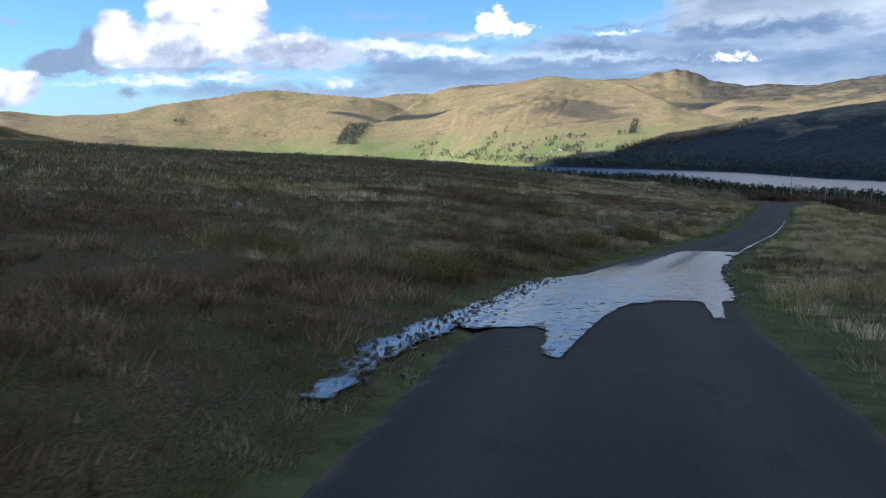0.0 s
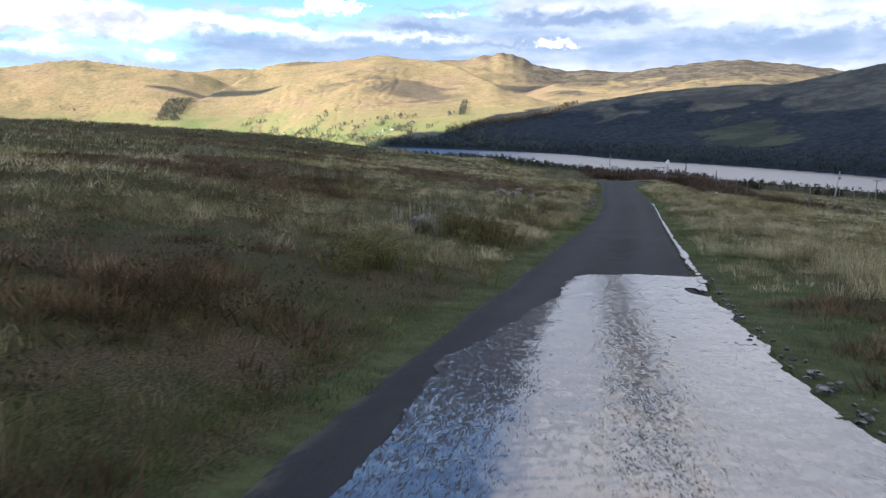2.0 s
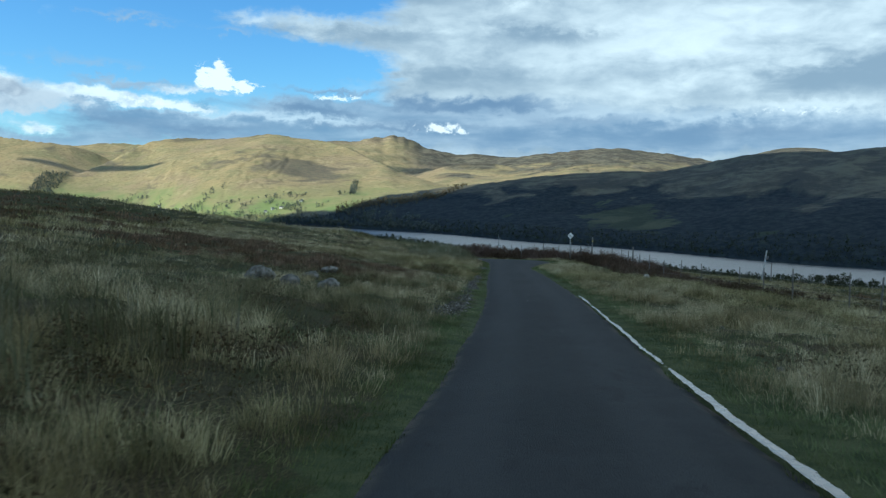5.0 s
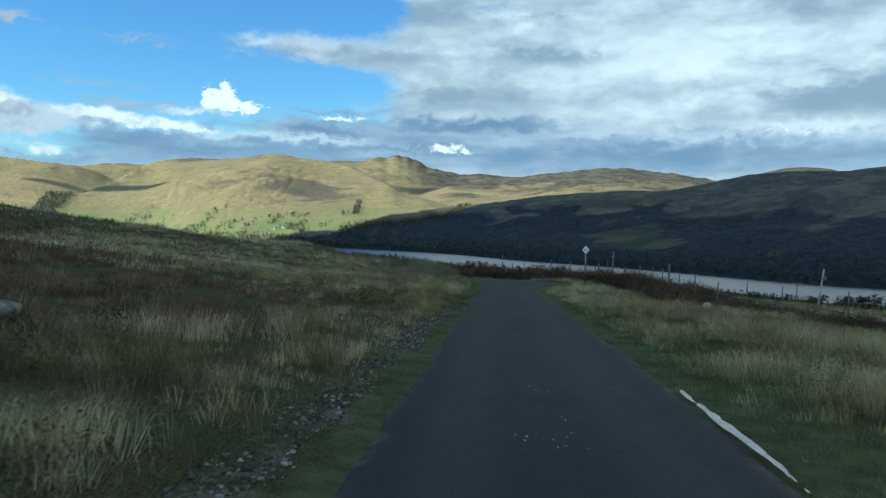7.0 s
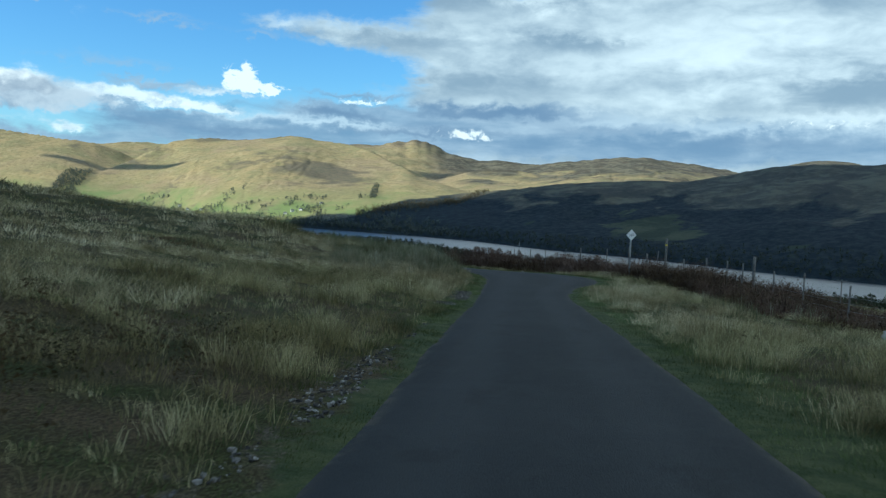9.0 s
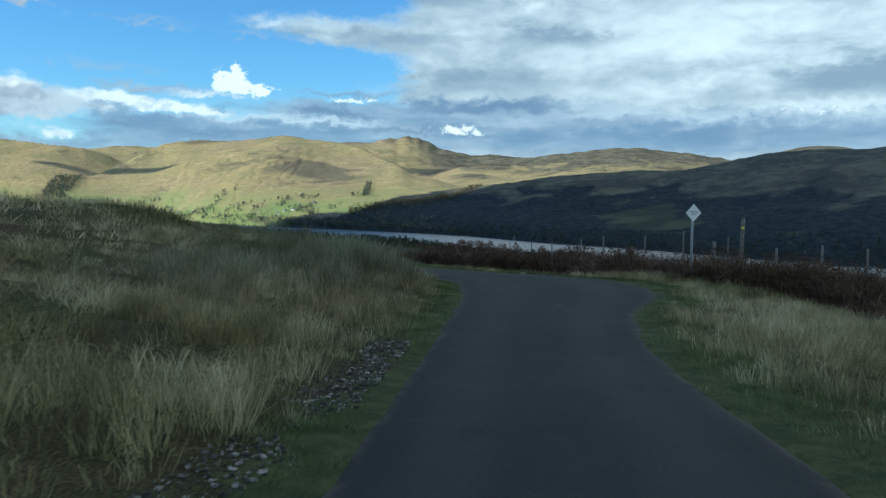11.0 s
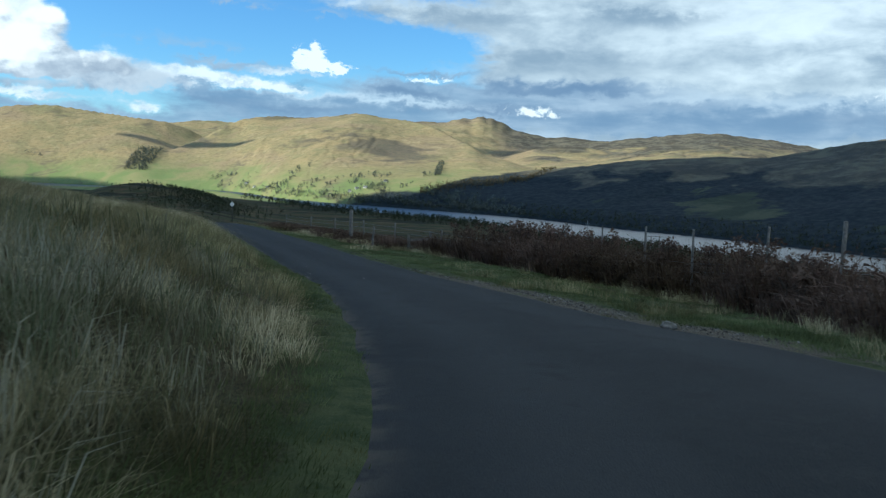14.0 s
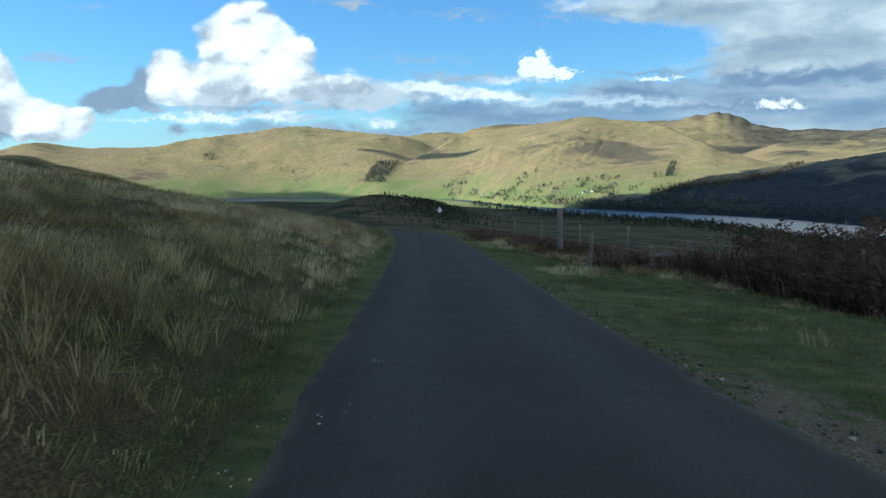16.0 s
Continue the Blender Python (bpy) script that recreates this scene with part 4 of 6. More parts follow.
def spots(n, side, d0, d1, y0, y1, seed, power=1.0):
    """Random places beside the road: side -1 left, +1 right; d: metres from the edge."""
    r = np.random.RandomState(seed)
    y = y0 + (y1 - y0) * r.rand(n)
    d = d0 + (d1 - d0) * r.rand(n) ** power
    x = road_l(y) - d if side < 0 else road_r(y) + d
    return x, y, d


def keep(mask, *arrays):
    return [a[mask] for a in arrays]


CUBE = np.array([(-1, -1, -1), (1, -1, -1), (1, 1, -1), (-1, 1, -1), (-1, -1, 1), (1, -1, 1), (1, 1, 1), (-1, 1, 1), (0, 0, 1.35), (1.3, 0, 0), (-1.3, 0, 0), (0, 1.3, 0), (0, -1.3, 0)], float)
CUBE_F = np.array([(4, 5, 8), (5, 6, 8), (6, 7, 8), (7, 4, 8), (1, 2, 9), (2, 6, 9), (6, 5, 9), (5, 1, 9), (3, 0, 10), (0, 4, 10), (4, 7, 10), (7, 3, 10), (2, 3, 11), (3, 7, 11), (7, 6, 11), (6, 2, 11), (0, 1, 12), (1, 5, 12), (5, 4, 12), (4, 0, 12)])


def pebbles(x, y, z, size, flat, seed):
    """Small angular stones."""
    r = np.random.RandomState(seed)
    n = len(x)
    c = CUBE[None] * (1 + 0.35 * r.normal(size=(n, len(CUBE), 3)))
    c = c * np.stack([size * (0.7 + 0.6 * r.rand(n)), size * (0.7 + 0.6 * r.rand(n)), size * flat * (0.6 + 0.7 * r.rand(n))], 1)[:, None] * 0.38
    a = r.rand(n) * 6.283
    ca, sa = np.cos(a)[:, None], np.sin(a)[:, None]
    v = np.stack([c[..., 0] * ca - c[..., 1] * sa + x[:, None], c[..., 0] * sa + c[..., 1] * ca + y[:, None], c[..., 2] + z[:, None]], -1)
    f = np.arange(n)[:, None, None] * len(CUBE) + CUBE_F[None]
    return v.reshape(-1, 3), f.reshape(-1, 3)


def boulder(name, x, y, size, label, seed, sink=0.3, mat=None):
    """A worn boulder, half sunk in the ground."""
    bm = bmesh.new()
    bmesh.ops.create_icosphere(bm, subdivisions=4, radius=1)
    rr = random.Random(seed)
    off = Vector((rr.random() * 50, rr.random() * 50, rr.random() * 50))
    for v in bm.verts:
        p = v.co.copy()
        k = 1 + 0.30 * noise.noise(p * 0.9 + off) + 0.14 * noise.noise(p * 2.3 + off) + 0.05 * noise.noise(p * 7 + off)
        c = noise.cell(p * 1.6 + off) * 0.10
        v.co = Vector((p.x * size[0], p.y * size[1], p.z * size[2])) * (k + c * 0.5)
    ob = part(name, bm, mat or STONE, smooth=True)
    ob.location = (x, y, float(moor(x, y)) + size[2] * (0.5 - sink))
    ob.rotation_euler = (0, 0, rr.random() * 6)
    return tagged(ob, label, "rock")


# ------------------------------------------------------------------ water on the road
def road_surface(x, y):
    k = (x - road_l(y)) / (road_r(y) - road_l(y))
    return np.where((k > 0) & (k < 1), road_z(y) + 0.02 + 0.035 * (1 - (2 * np.clip(k, 0, 1) - 1) ** 2), np.maximum(moor(x, y) + 0.03, road_z(y) - 0.03))


def water_patch(name, x0, x1, y0, y1, cell, depth, lift, label, wave=0.003):
    """A sheet of water where depth(x, y) is above 0; its rim follows that line."""
    xs, ys = np.arange(x0, x1, cell), np.arange(y0, y1, cell)
    X, Y = np.meshgrid(xs, ys)
    f = grid_faces(*X.shape)
    x, y = X.ravel().copy(), Y.ravel().copy()
    d = depth(x, y)
    f = f[(d[f] > 0).sum(1) >= 2]
    rim = d < 0
    for _ in range(3):
        e = 0.004
        v = depth(x, y)
        gx_, gy_ = (depth(x + e, y) - v) / e, (depth(x, y + e) - v) / e
        g2 = gx_**2 + gy_**2 + 1e-3
        mx, my = np.clip(-v * gx_ / g2, -cell / 2, cell / 2), np.clip(-v * gy_ / g2, -cell / 2, cell / 2)
        x, y = np.where(rim, x + mx, x), np.where(rim, y + my, y)
    # small standing waves: long level treads, short steps down
    ph = (y + 0.30 * F1(x, y, 0.35, 3) + 0.3 * F3(x, y, 0.9, 2)) / 0.17
    z = road_surface(x, y) + lift + wave * (ph - np.floor(ph)) + 0.002 * F2(x, y, 0.2, 2)
    used, inv = np.unique(f, return_inverse=True)
    ob = new(name, mesh_of(name, np.stack([x, y, z], -1)[used], inv.reshape(f.shape), [FILM], smooth=True))
    ob.data.attributes.new("depth", "FLOAT", "POINT").data.foreach_set("value", depth(x, y)[used].astype(np.float32))
    return tagged(ob, label, "water", kind="structure")


NEAR_RIM = [(-3, 9.2), (-2.6, 8.8), (-2.2, 8.0), (-1.6, 8.3), (-1.35, 8.0), (-1.15, 6.9), (-0.95, 6.6), (-0.86, 8.7), (-0.72, 10.2), (-0.6, 10.8), (0, 11.45), (0.33, 11.35), (0.43, 9.7), (0.55, 9.75), (0.62, 11.6), (0.9, 11.9), (1.5, 11.9)]
LEFT_RIM = [(6, -2.45), (9, -2.5), (12, -2.5), (15, -2.42), (15.9, -2.05), (16.9, -1.8), (18.2, -1.64), (19.6, -1.5), (21.1, -1.32), (22.3, -0.98), (23.4, -0.62), (24.6, -0.26), (26.3, 0.08), (30, 0.6)]


def flooded(x, y):
    ragged = 0.10 * F1(x, y, 0.35, 3) + 0.12 * F3(x, y, 1.1, 2)
    near = y - np.interp(x, *zip(*NEAR_RIM)) + 2.5 * ragged
    left = x - np.interp(y, *zip(*LEFT_RIM)) + ragged
    right = road_r(y) - 0.03 - x + 0.7 * ragged
    far = 26.45 + 0.2 * x - y + 2.0 * ragged
    d = np.minimum(np.minimum(near * 0.4, left), np.minimum(right, far * 0.5))
    # worn crown that stands out of the water in places
    crown = np.exp(-(((x - np.interp(y, [12, 27], [-0.35, 0.85])) / 0.36) ** 2))
    wet = 0.70 - F2(x, y * 0.55, 0.05, 1) - 0.12 * crown * sstep(y, 12, 24) + 0.3 * sstep(d, 0.0, 0.2)
    hole = np.exp(-(((x - 1.5 + 0.08 * (y - 25.1)) / 0.17) ** 2 + ((y - 25.1) / 0.42) ** 2)) + 0.35 * F1(x, y, 0.3, 3)
    return np.minimum(np.minimum(d, 0.15 * wet), 0.3 * (0.55 - hole))


water_patch("flood_water", -2.9, 2.5, 6.0, 27.4, 0.028, flooded, 0.012, "shallow flood water that spreads across the asphalt and mirrors the sky")


def gutter(x, y):
    w = 0.072 + 0.045 * F1(x * 0 + 3, y, 1.6, 3) + 0.05 * F2(x, y, 0.22, 3)
    mid = road_r(y) - 0.02 + 0.035 * F3(0 * x, y, 1.3, 2)
    w = (w - 0.012) * np.interp(y, [27, 45, 58, 62], [0.8, 0.45, 0.38, 0.3])
    dry = np.minimum(59.4 - y, y - 26)
    return np.minimum(w - np.abs(x - mid), 0.2 * dry)


water_patch("gutter_water", 1.6, 8.2, 26, 62.5, 0.035, gutter, 0.02, "thin bright runnel of water along the road edge", 0.003)


def ditch(x, y):
    mid = np.interp(y, [3, 5, 6.5, 8.8, 11, 14.5], [-2.18, -2.36, -2.54, -2.57, -2.5, -2.48])
    return np.minimum(0.2 + 0.16 * F1(x, y, 0.6, 3) - np.abs(x - mid), np.minimum(14.3 - y, y - 4.6))


water_patch("ditch_water", -3.3, -2.0, 3, 14.6, 0.05, ditch, 0.0, "shallow stream beside the road among small stones")

r_ = np.random.RandomState(41)
py = 5.2 + 10.3 * r_.rand(420)
px = np.interp(py, [3, 5, 6.5, 8.8, 11, 15.5], [-2.18, -2.35, -2.52, -2.55, -2.48, -2.45]) + r_.normal(0, 0.2, 420)
WET = mat_plain("wet_stone", (0.02, 0.021, 0.022), (0.06, 0.06, 0.058), 9.0, 0.35, 0.4, 0.01)
stuff("stream_stones", [pebbles(px, py, road_surface(px, py) + 0.015, 0.02 + 0.032 * r_.rand(420) ** 2, 0.7, 3)], WET, "wet dark stones in the stream beside the road", "stones")
py = 12 + 16 * r_.rand(150)
px = road_r(py) + 0.06 + r_.normal(0, 0.07, 150)
stuff("edge_stones", [pebbles(px, py, road_surface(px, py) + 0.01, 0.018 + 0.035 * r_.rand(150), 0.7, 4)], WET, "small wet stones along the flooded road edge", "stones")

# ------------------------------------------------------------------ gravel and rocks
def mat_gravel():
    mt, g = material("gravel")
    r = g.node("ShaderNodeNewGeometry").outputs["Random Per Island"]
    p = g.node("ShaderNodeTexCoord").outputs["Object"]
    c = g.mix(g.m("POWER", r, 2.6), (0.045, 0.045, 0.046), (0.36, 0.36, 0.35))
    c = g.mix(g.ramp(g.noise(p, 60.0, 4, 0.6), 0.4, 0.65), c, (0.6, 0.58, 0.54), "MULTIPLY")
    g.surface(c, 0.85, g.bump(g.noise(p, 90.0, 3), 0.4, 0.004), spec=0.25)
    return mt


GRAVEL = mat_gravel()


def gravel_cover(x, y, d, mid, half):
    """Above 0 where loose stones lie: a ragged strip along the verge."""
    return 1 - np.abs(d - mid - 0.12 * F3(0 * x, y, 2.2, 2)) / half + 1.5 * F1(x, y, 1.1, 3) - 0.08


def heap_line(y):
    return np.interp(y, [53, 57, 62, 68, 80], [0.6, 0.5, 0.55, 0.45, 0.35])


def gravel(name, n, side, d0, d1, y0, y1, seed, label, size=0.05, line=None, half=None):
    x, y, d = spots(n, side, d0, d1, y0, y1, seed)
    r = np.random.RandomState(seed)
    c = gravel_cover(x, y, d, line(y) if line else (d0 + d1) / 2, half or (d1 - d0) / 2)
    x, y, d = keep(r.rand(n) < np.clip(c * 1.6, 0, 1), x, y, d)
    stuff(name, [pebbles(x, y, moor(x, y) + 0.012, size * (0.35 + 1.3 * r.rand(len(x)) ** 2.5), 0.7, seed)], GRAVEL, label, "gravel")


gravel("gravel_heap", 9000, -1, 0.2, 1.3, 53, 80, 11, "spilled grey gravel on the grass verge", 0.026, heap_line, 0.25)
gravel("gravel_strip", 2000, -1, 0.15, 0.8, 85, 93, 12, "grey gravel washed onto the verge", 0.028)
gravel("gravel_edge", 1600, 1, -0.1, 0.8, 111.5, 120, 13, "grit and stones along the lay-by edge", 0.019)
gravel("grit_edge", 700, 1, -0.15, 0.35, 120, 131, 14, "grit along the broken road edge", 0.02)
CHIP = mat_plain("chippings", (0.22, 0.21, 0.20), (0.5, 0.49, 0.47), 20.0, 0.8)
chips = [(5.28, 57.34), (5.42, 57.23), (5.55, 57.14), (5.76, 59.33), (5.74, 57.95), (10.87, 99.07), (11.1, 98.92), (11.0, 97.08), (5.53, 122.24), (6.09, 118.97), (7.45, 119.07), (6.1, 120.47), (5.8, 120.13), (4.6, 50.2), (1.4, 38.5), (3.4, 40.2), (9.9, 92.1), (9.2, 84.6)]
cx_ = np.concatenate([a + r_.normal(0, 0.1, 7) for a, _ in chips])
cy_ = np.concatenate([b + r_.normal(0, 0.14, 7) for _, b in chips])
stuff("loose_chippings", [pebbles(cx_, cy_, road_surface(cx_, cy_) + 0.004, 0.004 + 0.013 * r_.rand(len(cx_)) ** 2, 0.45, 9)], CHIP, "pale loose chippings scattered on the asphalt", "chippings")

boulder("boulder", -2.8, 32.4, (0.38, 0.36, 0.36), "grey lichen-covered boulder sunk in moor grass", 1, 0.4)
boulder("stone", -0.2, 60.8, (0.3, 0.2, 0.12), "flat pale stone among heather", 8, 0.0)
boulder("stone", -0.35, 57.2, (0.26, 0.2, 0.14), "flat pale stone among heather", 9, 0.0)
boulder("stone", -1.25, 54.7, (0.34, 0.25, 0.22), "pale weathered stone among heather", 2, 0.0)
boulder("stone", -0.5, 54.4, (0.22, 0.18, 0.16), "pale weathered stone among heather", 3, 0.0)
boulder("stone", 0.3, 54.9, (0.3, 0.25, 0.16), "brown weathered stone among heather", 4, 0.0)
# stand-in for an animal in the grass, given a stone's shape
boulder("stone", 16.7, 82.9, (0.17, 0.12, 0.13), "pale rounded stone standing in for an animal in long grass", 5, -1.0, mat_plain("pale_stand_in", (0.30, 0.29, 0.27), (0.55, 0.54, 0.51), 4.0, 0.9))
boulder("stone", 12.5, 112.6, (0.15, 0.11, 0.06), "flat pale stone at the lay-by edge", 6, 0.0)
boulder("boulder", -13.9, 22.9, (0.2, 0.17, 0.15), "grey boulder on the heathery slope", 7, -0.3)
for k_, (x_, y_) in enumerate([(5.2, 41.6), (5.0, 40.1), (6.6, 46.2), (8.3, 52.0), (6.2, 38.8)]):
    boulder("stone", x_, y_, (0.05, 0.045, 0.045), "small white stone on the verge", 20 + k_, 0.0)


# ------------------------------------------------------------------ sign, posts and poles
def box(bm, sx, sy, sz, at=(0, 0, 0), turn=None, bevel=0.0):
    m = Matrix.Translation(at) @ (turn or Matrix.Identity(4)) @ Matrix.Diagonal((sx, sy, sz, 1))
    g_ = bmesh.ops.create_cube(bm, size=1, matrix=m)
    if bevel:
        edges = list({e for v in g_["verts"] for e in v.link_edges})
        bmesh.ops.bevel(bm, geom=edges, offset=bevel, segments=2, affect="EDGES")


def rod(bm, a, b, ra, rb, sides=10):
    a, b = Vector(a), Vector(b)
    turn = (b - a).to_track_quat("Z", "Y").to_matrix().to_4x4()
    bmesh.ops.create_cone(bm, cap_ends=True, segments=sides, radius1=ra, radius2=rb, depth=(b - a).length, matrix=Matrix.Translation((a + b) / 2) @ turn)


def writing(word, size, depth=0.001):
    """The word as mesh, centred, in the xz plane, facing -y."""
    cu = bpy.data.curves.new("writing", "FONT")
    cu.body, cu.size, cu.align_x, cu.align_y, cu.extrude = word, size, "CENTER", "CENTER", depth
    ob = bpy.data.objects.new("writing", cu)
    scene.collection.objects.link(ob)
    me = bpy.data.meshes.new_from_object(ob.evaluated_get(bpy.context.evaluated_depsgraph_get()))
    bpy.data.objects.remove(ob)
    bpy.data.curves.remove(cu)
    me.transform(Matrix.Rotation(radians(90), 4, "X"))
    return me


WHITE = mat_plain("white_sign_face", (0.72, 0.74, 0.74), (0.84, 0.85, 0.84), 5.0, 0.45, 0.05, 0.002)
BLACK = mat_plain("black_lettering", (0.02, 0.02, 0.02), (0.035, 0.035, 0.035), 30.0, 0.5, 0.05, 0.001)
GREY_METAL = mat_plain("grey_metal", (0.22, 0.23, 0.24), (0.34, 0.35, 0.36), 12.0, 0.5, 0.1, 0.002, 0.7)
YELLOW = mat_plain("yellow_marker", (0.62, 0.50, 0.03), (0.75, 0.62, 0.06), 20.0, 0.5)
POST_GREY = mat_plain("sign_post_paint", (0.20, 0.21, 0.22), (0.32, 0.33, 0.33), 9.0, 0.7)


def passing_sign(x, y, z, turn, high, side, text=True, paint=None):
    sign = new("road_sign")
    sign.matrix_world = pose(x, y, z, 0, 0, turn)
    bm = bmesh.new()
    rod(bm, (0, 0.045, -0.3), (0, 0.045, high + side * 0.55), 0.043, 0.043, 14)
    part("pole", bm, paint or POST_GREY, sign, "grey painted sign pole", True)
    bm = bmesh.new()
    box(bm, side, 0.012, side, (0, 0, 0), None, 0.004)
    bmesh.ops.transform(bm, matrix=Matrix.Translation((0, -0.008, high)) @ Matrix.Rotation(radians(45), 4, "Y"), verts=bm.verts)
    plate = part("plate", bm, WHITE, sign, "white diamond plate")
    for dz in (-0.1, 0.1):
        bm = bmesh.new()
        box(bm, 0.16, 0.03, 0.03, (0, 0.012, high + dz), None, 0.004)
        part("clamp", bm, GREY_METAL, sign)
    if text:
        for word, dz in (("PASSING", 0.035), ("PLACE", -0.045)):
            me = writing(word, 0.085)
            me.materials.append(BLACK)
            me.transform(Matrix.Translation((0, -0.0165, high + dz)))
            ob = new("lettering", me)
            ob.parent = plate
            tagged(ob, "black capital letters")
    return sign


tagged(passing_sign(17.46, 107.3, -11.78, 14, 2.08, 0.42), "white diamond passing place sign on a grey pole", "road sign", "passing place signs")
sx_, sy_ = -22.1, 201.3
tagged(passing_sign(sx_, sy_, float(moor(sx_, sy_)), -10, -16.9 - float(moor(sx_, sy_)), 0.5, False, BLACK), "small white diamond sign on a far pole", "road sign", "passing place signs")


def post(x, y, top, r, lean, seed, parent=None, square=False, name="post"):
    """A split timber post, a little crooked."""
    rr = random.Random(seed)
    base = float(moor(x, y))
    h = top - base
    bm = bmesh.new()
    n = 4 if square else 9
    for k in range(6):
        t = k / 5
        for s in range(n):
            a = 6.2832 * s / n + 0.3
            q = r * (1 - 0.12 * t) * (1 + 0.10 * rr.uniform(-1, 1))
            bm.verts.new((math.cos(a) * q + lean[0] * t, math.sin(a) * q + lean[1] * t, -0.35 + (h + 0.35) * t + (0.025 * rr.uniform(-1, 1) if k == 5 else 0)))
    bm.verts.ensure_lookup_table()
    for k in range(5):
        for s in range(n):
            bm.faces.new([bm.verts[k * n + s], bm.verts[k * n + (s + 1) % n], bm.verts[(k + 1) * n + (s + 1) % n], bm.verts[(k + 1) * n + s]])
    bm.faces.new([bm.verts[5 * n + s] for s in range(n)])
    ob = part(name, bm, TIMBER, parent, smooth=not square)
    ob.location = (x, y, base)
    return ob


def fence(points, heights, label, seed):
    """Posts with four wires between them."""
    rr = random.Random(seed)
    f = new("wire_fence")
    tops = []
    for k, (x, y) in enumerate(points):
        base = float(moor(x, y))
        lean = (rr.uniform(-0.05, 0.05), rr.uniform(-0.05, 0.05))
        h = heights if not isinstance(heights, list) else heights[k]
        post(x, y, base + h * rr.uniform(0.93, 1.07), 0.036 * rr.uniform(0.8, 1.3), lean, seed * 50 + k, f)
        tops.append((x, y, base))
    for level in (0.3, 0.55, 0.8, 1.02):
        bm = bmesh.new()
        rings = [[bm.verts.new((x, y + 0.004 * math.cos(2.1 * k), z + level + 0.004 * math.sin(2.1 * k))) for k in range(3)] for x, y, z in tops]
        for a, b in zip(rings, rings[1:]):
            for k in range(3):
                bm.faces.new([a[k], a[(k + 1) % 3], b[(k + 1) % 3], b[k]])
        part("wire", bm, GREY_METAL, f)
    return tagged(f, label, "fence")


LINE = [(20.6, 57.5), (20.7, 60.8), (20.8, 64.2), (21.1, 67.0), (21.25, 69.4), (21.0, 73.8), (21.3, 77.5), (21.7, 81.4), (20.9, 85.1), (20.9, 88.7), (20.95, 92.3), (20.9, 95.4), (21.0, 98.2), (21.1, 101.6), (20.98, 103.0), (20.7, 104.95), (20.3, 107.2)]
fence(LINE, 1.5, "weathered post and wire fence across the moor", 1)
tagged(post(21.19, 100.53, -10.11, 0.07, (0.0, 0.05), 95, name="timber_post"), "tall stout timber post in the fence line", "post")
LINE2 = [(19.7, 109.9), (18.2, 110.4), (17.8, 113.9), (17.0, 117.8), (16.5, 120.6), (15.6, 123.4), (14.9, 126.2), (14.0, 128.9), (13.0, 131.2), (11.0, 133.4), (8.1, 137.2), (5.6, 140.8), (3.4, 145.2), (0.8, 150.5), (-2.6, 159), (-7.2, 170)]
fence(LINE2, [1.95] * 9 + [1.2] * 7, "old post and wire fence in dead bracken", 2)
fence([(20.5, 57.2), (20.3, 53.5), (20.2, 50), (20.0, 47), (19.8, 44)], 1.25, "weathered post and wire fence down the slope", 3)
gate = post(19.9, 109.2, -9.98, 0.075, (0.06, 0.0), 91, name="gate_post")
tagged(gate, "stout weathered timber post with a small yellow marker", "post")
bm = bmesh.new()
box(bm, 0.11, 0.012, 0.085, (0.02, -0.1, -10.31 - gate.location.z), None, 0.002)
part("marker", bm, YELLOW, gate, "yellow waymark disc plate")
tagged(post(18.8, 108.85, -10.78, 0.06, (0.0, 0.0), 92, name="timber_post"), "short round weathered timber post", "post")
tagged(post(2.98, 143.55, -13.15, 0.11, (0.0, 0.0), 93, name="timber_post"), "stout weathered timber post by the bend", "post")
tagged(post(5.05, 136.9, -13.38, 0.05, (0.08, 0.0), 94, name="timber_post"), "thin leaning timber post at the bracken's edge", "post")


def hurdle(x, y, turn):
    """Two short posts with a rail and a board between them."""
    h = new("timber_hurdle")
    z = float(moor(x, y))
    h.matrix_world = pose(x, y, z, 0, 0, turn)
    for dx, high in ((-0.5, 0.75), (0.5, 0.95)):
        bm = bmesh.new()
        box(bm, 0.12, 0.1, high + 0.4, (dx, 0, high / 2 - 0.2), Matrix.Rotation(0.05 * dx, 4, "Y"), 0.012)
        part("post", bm, TIMBER, h)
    for dz, tilt in ((0.22, 0.03), (0.55, -0.06)):
        bm = bmesh.new()
        box(bm, 1.15, 0.05, 0.11, (0, -0.07, dz), Matrix.Rotation(tilt, 4, "Y"), 0.008)
        part("rail", bm, TIMBER, h)
    return tagged(h, "low broken timber hurdle among dead bracken", "hurdle")


hurdle(7.0, 139.0, 5)


def pole_thing(name, x, y, top, r, lean, arms, label, pair=0.0, mat=None):
    """A utility pole: one mast or two, with cross-arms and insulators."""
    base = float(moor(x, y)) if abs(x) < 100 and y < 250 else top - 10.0
    p = new(name)
    p.location = (x, y, base)
    for dx in ((-pair / 2, pair / 2) if pair else (0,)):
        bm = bmesh.new()
        rod(bm, (dx, 0, -0.5), (dx + lean, 0, top - base), r, r * 0.75, 10)
        part("mast", bm, mat or TIMBER, p, smooth=True)
    for dz, w in arms:
        bm = bmesh.new()
        box(bm, w, 0.12, 0.12, (lean, -0.1, top - base - dz), None, 0.01)
        arm = part("cross_arm", bm, TIMBER, p)
        for k in (-0.45, 0, 0.45):
            bm = bmesh.new()
            rod(bm, (lean + k * w, -0.1, top - base - dz + 0.06), (lean + k * w, -0.1, top - base - dz + 0.3), 0.05, 0.035, 8)
            part("insulator", bm, GREY_METAL, arm)
    return tagged(p, label, "utility pole")


